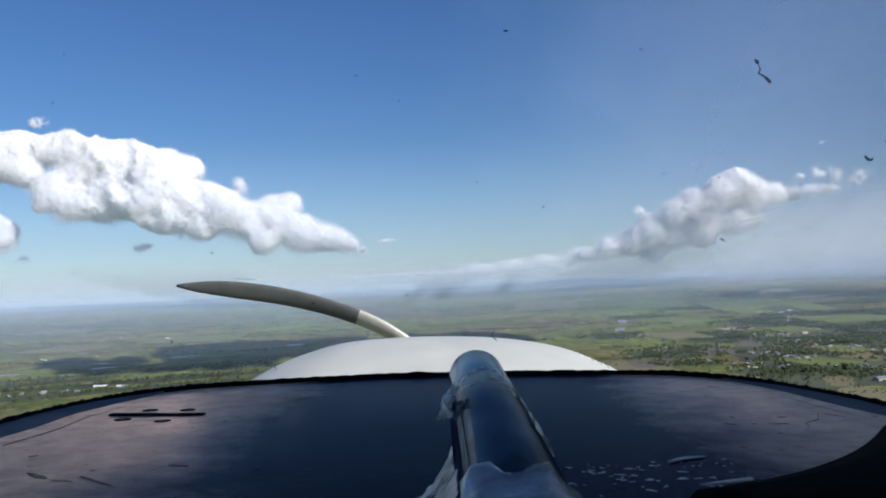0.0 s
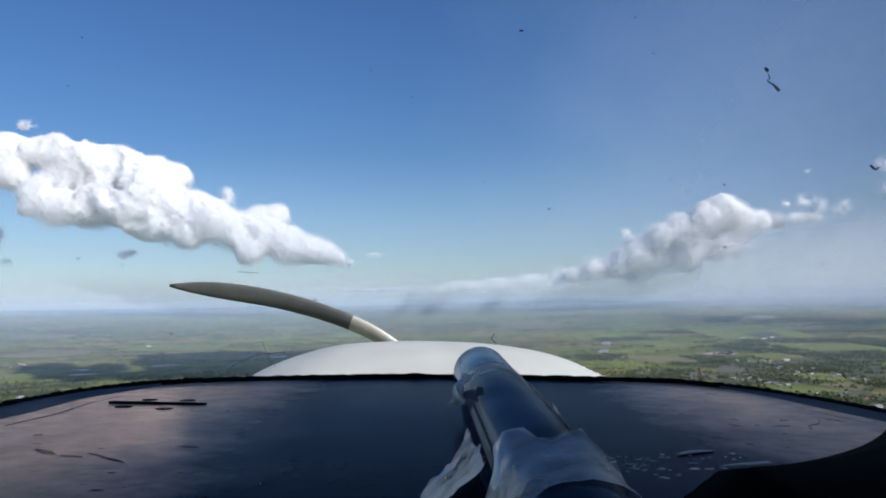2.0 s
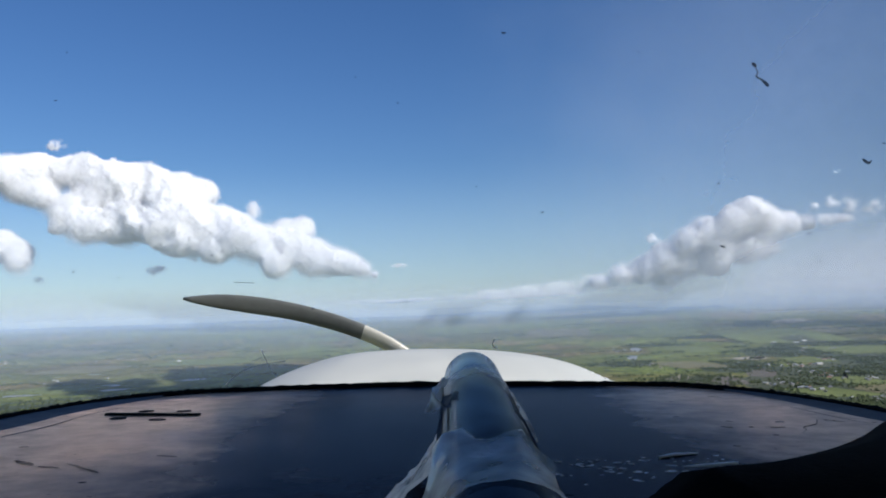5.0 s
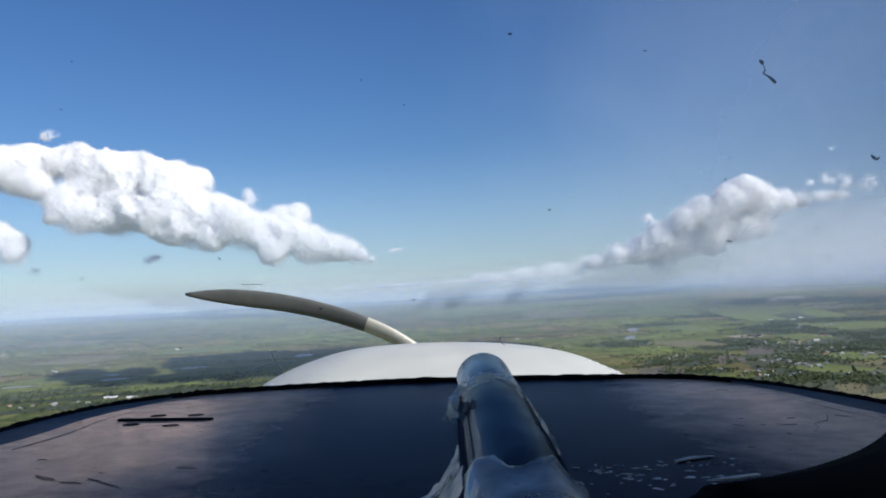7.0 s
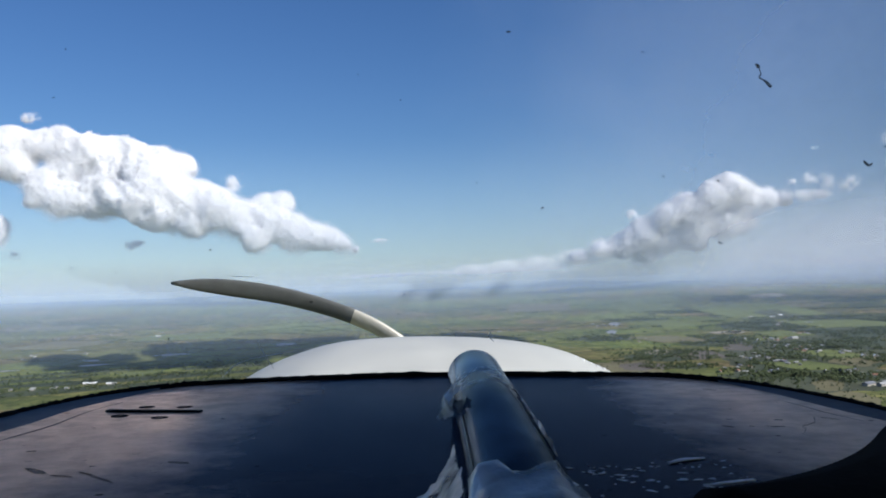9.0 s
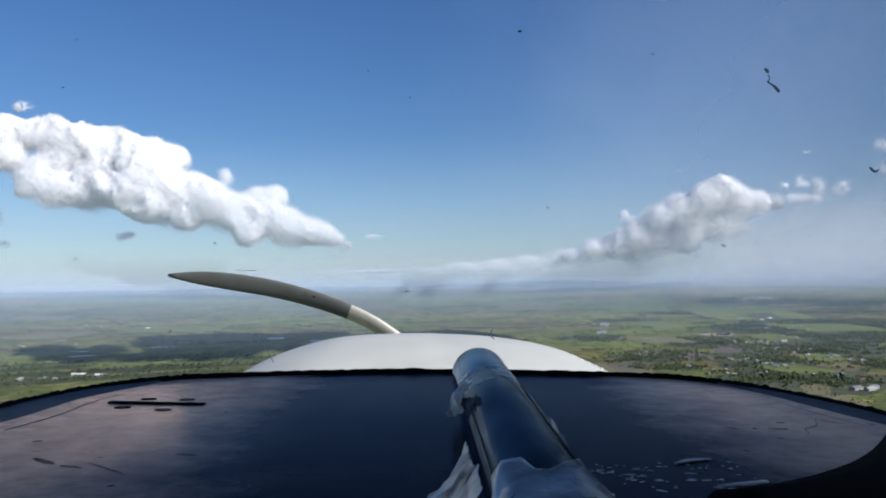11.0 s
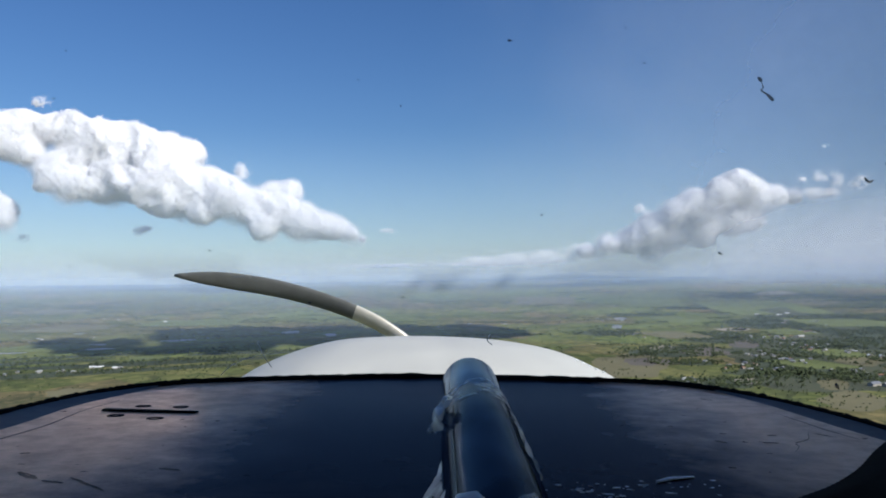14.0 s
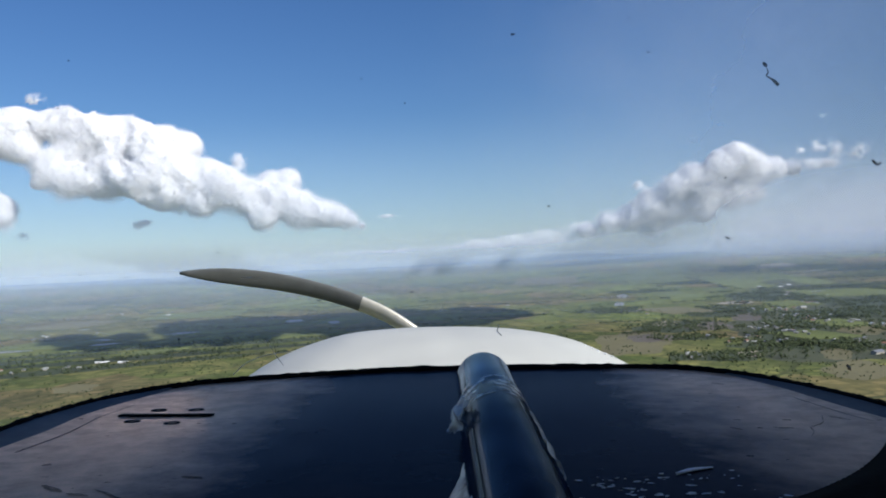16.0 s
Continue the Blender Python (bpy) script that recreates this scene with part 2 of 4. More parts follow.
def tree_material():
    n = Nodes("foliage")
    rnd = n.add("NewGeometry").outputs["Random Per Island"]
    n.set(Base_Color=n.ramp(rnd, (0.0, (0.042, 0.062, 0.036)), (0.5, (0.070, 0.094, 0.046)), (1.0, (0.125, 0.145, 0.064))), Roughness=0.8,
          Specular_IOR_Level=0.2)
    return n.mat


def water_material():
    n = Nodes("still_water")
    n.set(Base_Color=(0.22, 0.23, 0.22), Roughness=0.5, Specular_IOR_Level=0.5)
    n.bump(n.noise(n.coords(), 0.4, 3), 0.25, 0.1)
    return n.mat


FARMLAND, CLOUD, SHRED, FOLIAGE, WATER = field_material(), cloud_material(), shred_material(), tree_material(), water_material()
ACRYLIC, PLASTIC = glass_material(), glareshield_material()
TAPE, FILM, SMEAR = tape_material("clear_tape", 0.30, 1.0), tape_material("clear_film", 0.18, 0.95, 26), tape_material("tape_smears", -0.35, 0.62, 75)
WHITE_PAINT = plain("white_paint", (0.60, 0.605, 0.56), 0.5, 0, 14, 0.07, 0)
SEAL = plain("black_rubber", (0.004, 0.004, 0.004), 0.9, 0, 200, 0.4, 0.6, 0.002, 0.08)
BLACK = plain("black_cloth", (0.004, 0.004, 0.004), 0.95, 0, 300, 0.4, 0.6, 0.001, 0.03)
SEAM = plain("seam_grey", (0.012, 0.012, 0.016), 0.8, 0, 200, 0.3, 0.1, 0.0005, 0.2)
# lighter grey stands for the sky mirrored in the deck's upturned edge
BAND = plain("edge_sky_grey", (0.060, 0.062, 0.074), 0.6, 0, 60, 0.3, 0.2, 0.0005, 0.35)
SCUFF = plain("scuffed_plastic", (0.014, 0.012, 0.015), 0.9, 0, 300, 0.5, 0.3, 0.0005, 0.05, 0.42)
SLOT = plain("slot_black", (0.004, 0.004, 0.005), 0.8, 0, 200, 0.3, 0.1, 0.0005, 0.08)
TUBE = dark_metal("blue_sheened_metal", (0.006, 0.018, 0.048), 0.55, 0.09)
# darker, duller copy of the tube's metal paints its dark reflection near the cabin
SLEEVE = dark_metal("dark_reflection_sleeve", (0.003, 0.009, 0.030), 0.38, 0.08)
BLADE = plain("grey_blade_paint", (0.12, 0.125, 0.12), 0.5, 0, 50, 0.25)
# pale colour paints the sun glint at the blade's root
GLINT = plain("blade_root_glint", (0.66, 0.63, 0.54), 0.35, 0.3, 80, 0.15)
SPECK = plain("dried_insect", (0.07, 0.085, 0.115), 0.9, 0, 900, 0.6, 0.1, 0.0002, 0.1, 0.62)
FLAKE = plain("white_flakes", (0.78, 0.80, 0.84), 0.5, 0, 300, 0.2)
LINING = plain("cabin_lining", (0.26, 0.255, 0.25), 0.85, 0, 90, 0.15)
WALL = plain("house_plaster", (0.36, 0.34, 0.30), 0.9, 0, 1.0, 0.2)
ROOFS = [plain("pale_sheet_roof", (0.46, 0.46, 0.44), 0.45, 0.2, 1.2, 0.15), plain("grey_sheet_roof", (0.24, 0.25, 0.27), 0.5, 0.3, 1.2, 0.2),
         plain("rusty_sheet_roof", (0.30, 0.17, 0.11), 0.7, 0.1, 1.2, 0.3), plain("white_roof", (0.82, 0.82, 0.80), 0.5, 0, 1.0, 0.08)]
SAND = plain("bare_earth", (0.33, 0.29, 0.23), 0.95, 0, 0.05, 0.25)
ASH = plain("ploughed_earth", (0.13, 0.115, 0.095), 0.95, 0, 0.05, 0.25)
ROUGH = plain("rough_ground", (0.066, 0.076, 0.040), 0.95, 0, 0.02, 0.55)
SCRUB = plain("undergrowth", (0.055, 0.072, 0.038), 0.95, 0, 0.15, 0.4)
RICE = plain("young_rice", (0.140, 0.168, 0.046), 0.95, 0, 0.08, 0.22)
STRAW = plain("ripe_rice", (0.165, 0.150, 0.075), 0.95, 0, 0.08, 0.22)
HILL = plain("far_forest", (0.065, 0.085, 0.06), 0.95, 0, 0.01, 0.3)


# ---- building helpers ----
def mesh_of(name, verts, faces, material, smooth=False):
    me = bpy.data.meshes.new(name)
    me.from_pydata(verts, [], faces)
    me.materials.append(material)
    if smooth:
        me.shade_smooth()
    return me


def part(name, bm, material, parent=None, label="", smooth=True):
    """Links a bmesh as one mesh object, under a thing where one is given."""
    me = bpy.data.meshes.new(name)
    bmesh.ops.recalc_face_normals(bm, faces=bm.faces)
    bm.to_mesh(me)
    bm.free()
    me.materials.append(material)
    if smooth:
        me.shade_smooth()
    ob = new(name, me)
    ob.parent = parent
    return tagged(ob, label)


def box(bm, size, at=(0, 0, 0), turn=None, bevel=0.0):
    made = bmesh.ops.create_cube(bm, size=1.0)["verts"]
    m = Matrix.Translation(at) @ (turn or Matrix()) @ Matrix.Diagonal((*size, 1))
    bmesh.ops.transform(bm, matrix=m, verts=made)
    if bevel:
        edges = list({e for v in made for e in v.link_edges})
        bmesh.ops.bevel(bm, geom=edges, offset=bevel, segments=2, affect="EDGES")
    return made


def loft(bm, rings, closed=False):
    """Skins rows of points; closed: each row is a loop."""
    rows = [[bm.verts.new(p) for p in ring] for ring in rings]
    for a, b in zip(rows, rows[1:]):
        n = len(a)
        for i in range(n if closed else n - 1):
            j = (i + 1) % n
            bm.faces.new((a[i], a[j], b[j], b[i]))
    return rows


def tube_along(bm, points, radius, sides=8):
    """A round bar along points; radius may be a list."""
    rings = []
    for i, p in enumerate(points):
        p = Vector(p)
        way = (Vector(points[min(i + 1, len(points) - 1)]) - Vector(points[max(i - 1, 0)])).normalized()
        side = way.cross(Vector((0, 0, 1)) if abs(way.z) < 0.95 else Vector((1, 0, 0))).normalized()
        up = side.cross(way)
        r = radius[i] if isinstance(radius, (list, tuple)) else radius
        rings.append([p + side * r * math.cos(k * math.tau / sides) + up * r * math.sin(k * math.tau / sides) for k in range(sides)])
    rows = loft(bm, rings, True)
    bm.faces.new(rows[0][::-1])
    bm.faces.new(rows[-1])


def spline(points, n):
    """n points on a smooth line through the given ones."""
    p = [np.array(q, float) for q in points]
    p = [2 * p[0] - p[1], *p, 2 * p[-1] - p[-2]]
    out = []
    for k in range(n):
        s = k / (n - 1) * (len(p) - 3)
        i = min(int(s), len(p) - 4)
        t = s - i
        a, b, c, d = p[i:i + 4]
        out.append(0.5 * (2 * b + (c - a) * t + (2 * a - 5 * b + 4 * c - d) * t * t + (3 * b - a - 3 * c + d) * t ** 3))
    return [tuple(q) for q in out]


# ---- the land ----
def rise(r):
    """Height of the land at r metres from below the aircraft: flat, then slowly climbing upland."""
    return 0.0 if r < 2600 else (HEIGHT - 6) * ((r - 2600) / 2250) ** 1.5


def build_ground():
    radii = [0, 150, 350, 600, 800, 1000, 1300, 1700, 2100, 2600] + [2600 + 90 * k for k in range(1, 26)]
    turns = 144
    verts = [(0, 0, 0)]
    for r in radii[1:]:
        for k in range(turns):
            a = k * math.tau / turns
            verts.append((r * math.sin(a), r * math.cos(a), rise(r)))
    faces = [(0, 1 + (k + 1) % turns, 1 + k) for k in range(turns)]
    for i in range(len(radii) - 2):
        for k in range(turns):
            a, b = 1 + i * turns, 1 + (i + 1) * turns
            j = (k + 1) % turns
            faces.append((a + k, a + j, b + j, b + k))
    tagged(new("ground", mesh_of("ground", verts, faces, FARMLAND, True)), "patchwork of green rice paddies and brown fallow fields", "ground",
           kind="structure")
    # low wooded hills on the skyline
    verts, faces = [], []
    for k in range(361):
        a = radians(k)
        crest = 3 + 4 * noise.noise((k * 0.045, 3.0, 0)) + 13 * math.exp(-((k - 9) / 2.6) ** 2) + 9 * math.exp(-((k - 4) / 7) ** 2) + 2 * noise.noise((k * 0.5, 1, 0))
        for r, z in ((4700, 90), (4840, HEIGHT + crest), (4880, 80)):
            verts.append((r * math.sin(a), r * math.cos(a), z))
    for k in range(360):
        for i in range(2):
            faces.append((3 * k + i, 3 * k + 3 + i, 3 * k + 4 + i, 3 * k + 1 + i))
    tagged(new("distant_hills", mesh_of("distant_hills", verts, faces, HILL, True)), "low wooded hills along a hazy skyline", "hills", kind="structure")


def build_haze():
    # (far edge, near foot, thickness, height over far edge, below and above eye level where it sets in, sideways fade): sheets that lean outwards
    # the last, tallest sheet is added to brighten the sky towards the sun
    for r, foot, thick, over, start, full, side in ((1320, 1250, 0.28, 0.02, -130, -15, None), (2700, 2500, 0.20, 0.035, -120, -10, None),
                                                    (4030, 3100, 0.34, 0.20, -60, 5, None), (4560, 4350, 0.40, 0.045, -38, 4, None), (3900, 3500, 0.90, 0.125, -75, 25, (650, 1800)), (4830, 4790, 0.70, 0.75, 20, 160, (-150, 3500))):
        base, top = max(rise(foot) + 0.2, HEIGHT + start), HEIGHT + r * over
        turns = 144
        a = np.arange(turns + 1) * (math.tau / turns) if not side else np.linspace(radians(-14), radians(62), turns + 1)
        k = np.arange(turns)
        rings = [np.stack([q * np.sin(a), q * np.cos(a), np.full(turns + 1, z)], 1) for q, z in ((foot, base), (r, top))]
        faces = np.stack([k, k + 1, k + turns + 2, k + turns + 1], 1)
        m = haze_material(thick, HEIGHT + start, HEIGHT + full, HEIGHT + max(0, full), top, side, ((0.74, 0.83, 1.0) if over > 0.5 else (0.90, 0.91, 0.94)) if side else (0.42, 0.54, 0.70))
        tagged(new("haze", joined("haze", [(np.concatenate(rings), faces)], m, True)), ("thin pale sheet added to brighten the sunward sky" if over > 0.5 else "white mist bank below a cloud") if side else "thin pale bluish haze over the lowland", "haze", kind="stuff")


# ---- clouds ----
def unit_ball(level):
    bm = bmesh.new()
    bmesh.ops.create_icosphere(bm, subdivisions=level, radius=1.0)
    verts = np.array([v.co[:] for v in bm.verts])
    faces = np.array([[v.index for v in f.verts] for f in bm.faces])
    bm.free()
    return verts, faces


BALL = unit_ball(4)


def joined(name, pieces, material, smooth=False):
    """One mesh from many (verts, faces) arrays."""
    verts, faces, base = [], [], 0
    for v, f in pieces:
        verts.append(v)
        faces.append(f + base)
        base += len(v)
    verts, faces = np.concatenate(verts), np.concatenate(faces)
    me = bpy.data.meshes.new(name)
    n = len(faces)
    size = faces.shape[1]
    me.vertices.add(len(verts))
    me.vertices.foreach_set("co", verts.astype(np.float32).ravel())
    me.loops.add(n * size)
    me.loops.foreach_set("vertex_index", faces.astype(np.int32).ravel())
    me.polygons.add(n)
    me.polygons.foreach_set("loop_start", np.arange(0, n * size, size, dtype=np.int32))
    me.update(calc_edges=True)
    me.materials.append(material)
    if smooth:
        me.shade_smooth()
    return me


LATTICE = np.random.default_rng(77).uniform(-1, 1, 4096)


def lattice_noise(p, seed):
    """Smooth noise in -1 to 1 at the points p (n, 3)."""
    i = np.floor(p).astype(np.int64)
    f = p - i
    f = f * f * (3 - 2 * f)
    total = np.zeros(len(p))
    for dx in (0, 1):
        wx = f[:, 0] if dx else 1 - f[:, 0]
        for dy in (0, 1):
            wy = wx * (f[:, 1] if dy else 1 - f[:, 1])
            for dz in (0, 1):
                h = (i[:, 0] + dx) * 73856093 ^ (i[:, 1] + dy) * 19349663 ^ (i[:, 2] + dz) * 83492791 ^ seed * 2654435
                total += wy * (f[:, 2] if dz else 1 - f[:, 2]) * LATTICE[(h ^ h >> 13) & 4095]
    return total


def billow(p, size, octaves, seed):
    """Heaped, cauliflower-like noise round 0 with knobs of the given size and smaller."""
    total, gain = np.zeros(len(p)), 1.0
    turn = np.array(Euler((0.7, 0.5, 1.1)).to_matrix())
    for k in range(octaves):
        p = p @ turn
        total += gain * (0.36 - np.abs(lattice_noise(p / size + 11.3 * k, seed + k)))
        size, gain = size * 0.5, gain * 0.64
    return total


def skin(field, low, cell):
    """The surface where a field on a grid passes zero, as quads."""
    inside = field > 0
    corner = [(x, y, z) for x in (0, 1) for y in (0, 1) for z in (0, 1)]
    nx, ny, nz = (n - 1 for n in field.shape)

    def at(a, c):
        return a[c[0]:c[0] + nx, c[1]:c[1] + ny, c[2]:c[2] + nz]
    count = sum(at(inside, c).astype(np.int8) for c in corner)
    live = (count > 0) & (count < 8)
    spot = np.argwhere(live)
    number = np.full(live.shape, -1, np.int64)
    number[live] = np.arange(len(spot))
    total, hits = np.zeros((len(spot), 3)), np.zeros(len(spot))
    for c in corner:
        for axis in range(3):
            if c[axis]:
                continue
            d = list(c)
            d[axis] = 1
            fa, fb = field[tuple((spot + c).T)], field[tuple((spot + d).T)]
            cross = (fa > 0) != (fb > 0)
            t = np.where(cross, fa / np.where(cross, fa - fb, 1), 0)
            step = np.zeros((len(spot), 3)) + c
            step[:, axis] += t
            total += step * cross[:, None]
            hits += cross
    verts = (spot + total / hits[:, None]) * cell + low
    quads = []
    for axis in range(3):
        u, v = (axis + 1) % 3, (axis + 2) % 3
        a = np.moveaxis(inside, (axis, u, v), (0, 1, 2))
        num = np.moveaxis(number, (axis, u, v), (0, 1, 2))
        change = a[:-1, 1:-1, 1:-1] != a[1:, 1:-1, 1:-1]
        i, j, k = np.nonzero(change)
        q = np.stack([num[i, j, k], num[i, j + 1, k], num[i, j + 1, k + 1], num[i, j, k + 1]], 1)
        flip = ~a[i, j + 1, k + 1]
        q[flip] = q[flip][:, ::-1]
        quads.append(q)
    quads = np.concatenate(quads)
    return verts, quads[(quads >= 0).all(1)]


def fuzz(field, lo, cell, verts, count, reach, rng):
    """Fine torn shreds of vapour over a cloud's skin: small leaves turned along it, thinning outwards."""
    at = verts[rng.integers(0, len(verts), count)] + rng.uniform(-0.7, 0.7, (count, 3)) * cell
    i = np.clip(((at - lo) / cell).astype(int), 1, np.array(field.shape) - 2)
    slope = np.stack([field[tuple((i + e).T)] - field[tuple((i - e).T)] for e in np.eye(3, dtype=int)], 1)
    out = -slope / (np.linalg.norm(slope, axis=1)[:, None] + 1e-9)
    torn = 0.25 + 1.5 * np.clip(lattice_noise(at / 120.0, 9) + 0.35, 0, 1)          # crisp and ragged stretches
    torn *= 1 + 1.1 * np.clip(-out[:, 2], 0, 1)                                      # looser below
    at = at + out * (np.abs(rng.normal(0, 1, count)) * reach * torn)[:, None]
    face = out + rng.normal(0, 0.75, (count, 3))
    face /= np.linalg.norm(face, axis=1)[:, None]
    u = np.cross(face, rng.normal(0, 1, (count, 3)))
    u /= np.linalg.norm(u, axis=1)[:, None] + 1e-9
    v = np.cross(face, u)
    size = rng.uniform(0.7, 1.9, count)[:, None]
    corner = [at + size * (math.cos(k) * u + math.sin(k) * v) for k in (0.0, 2.1, 4.2)]
    return np.stack(corner, 1).reshape(-1, 3), np.arange(3 * count).reshape(-1, 3)


def cumulus(name, lumps, far, label, cell=7.0, knob=115.0, rough=0.40, seed=1, core=0.04, shreds=40000, reach=9.0, lean=0.45):
    """A heap cloud grown from lumps (bearing, height, half width[, half height] in degrees from the aircraft): a billowing skin with torn shreds."""
    rng = np.random.default_rng(seed)
    grown = []
    for bearing, up, wide, *rest in lumps:
        slant = far / math.cos(radians(bearing))
        w = radians(wide) * slant
        grown.append((far * math.tan(radians(bearing)), HEIGHT + slant * math.tan(radians(up)), w, radians(rest[0]) * slant if rest else 0.95 * w))
    line = np.polyfit([l[0] for l in grown], [l[1] for l in grown], 1)          # the heap's own slope; heads over or under it lean back or forth
    deep = max(l[3] for l in grown) + abs(lean) * max(abs(l[1] - line[0] * l[0] - line[1]) for l in grown)
    lo = np.array([min(l[0] - 1.5 * l[2] for l in grown), far - 1.5 * deep, min(l[1] - 1.5 * l[3] for l in grown)])
    hi = np.array([max(l[0] + 1.5 * l[2] for l in grown), far + 1.5 * deep, max(l[1] + 1.5 * l[3] for l in grown)])
    axes = [np.arange(a, b, cell) for a, b in zip(lo, hi)]
    gx, gy, gz = np.meshgrid(*axes, indexing="ij", sparse=True)
    total = np.zeros([len(a) for a in axes])
    for x, z, w, t in grown:
        y = far + rng.uniform(-0.3, 0.2) * t + lean * (z - line[0] * x - line[1])
        lift = np.where(gz < z, 1.15, 1.0)
        g = 1 - np.sqrt(((gx - x) / w) ** 2 + ((gy - y) / t) ** 2 + ((gz - z) / t * lift) ** 2)
        total += np.exp(np.maximum(-4, g) * 3.8)
    field = np.log(total + 1e-9) / 3.8 - 0.17
    near = np.argwhere(np.abs(field) < 0.75)
    field[tuple(near.T)] += rough * billow(near * cell + lo, knob, 5, seed)
    verts, faces = skin(field - core, lo, cell)
    cloud = tagged(new(name, joined(name, [(verts, faces)], CLOUD, True)), label, "cloud")
    rim = new("cloud_fringe", joined("cloud_fringe", [fuzz(field - core, lo, cell, verts, shreds, reach, rng)], SHRED))
    tagged(rim, "torn fringe of vapour")
    rim.parent = cloud
    return cloud


def wisp(lumps, far, label, count, seed, name="cloud_wisp", kind=""):
    """A thin scrap of cloud: shreds alone, denser towards the middle of each lump."""
    rng = np.random.default_rng(seed)
    pieces = []
    for bearing, up, wide, tall in lumps:
        slant = far / math.cos(radians(bearing))
        mid = np.array([far * math.tan(radians(bearing)), far, HEIGHT + slant * math.tan(radians(up))])
        reach = slant * np.array([radians(wide), radians(tall), radians(tall)])
        p = rng.normal(0, 0.5, (3 * count, 3))
        dense = 0.45 + 0.8 * lattice_noise(p * 1.3 + seed * 3.1, seed) + 0.5 * lattice_noise(p * 3.5 + seed, seed + 1) - 0.2 * np.linalg.norm(p, axis=1)
        keep = rng.uniform(0, 1, 3 * count) < dense
        p = p[keep][:count] * reach + mid
        n = len(p)
        face = np.array([0.25, -0.75, 0.6]) + rng.normal(0, 0.35, (n, 3))
        face /= np.linalg.norm(face, axis=1)[:, None]
        u = np.cross(face, rng.normal(0, 1, (n, 3)))
        u /= np.linalg.norm(u, axis=1)[:, None]
        v = np.cross(face, u)
        size = rng.uniform(0.7, 1.9, n)[:, None]
        pieces.append((np.stack([p + size * (math.cos(k) * u + math.sin(k) * v) for k in (0.0, 2.1, 4.2)], 1).reshape(-1, 3), np.arange(3 * n).reshape(-1, 3)))
    return tagged(new(name, joined(name, pieces, SHRED)), label, "cloud", kind=kind)


def overhead(label, up, level, flat, lobes):
    """A flat cloud of several lobes (x, y, half width, half depth of the shade that each throws at the given level)."""
    dx, dy = sun_way.x / sun_way.z * (up - level), sun_way.y / sun_way.z * (up - level)
    pieces = []
    for x, y, wide, deep in lobes:
        v, f = BALL
        d = np.array([noise.fractal(Vector(p) * 1.7 + Vector((x, y, 0)) * 0.01, 0.9, 2.1, 4) for p in v])
        turn = np.array(Matrix.Rotation(-math.atan2(x, y), 3, "Z"))
        pieces.append((v * (0.92 + 0.6 * d)[:, None] * np.array([wide, deep, wide * flat]) @ turn.T + np.array([x + dx, y + dy, up]), f))
    tagged(new("cumulus_cloud", joined("cumulus_cloud", pieces, CLOUD, True)), label, "cloud")


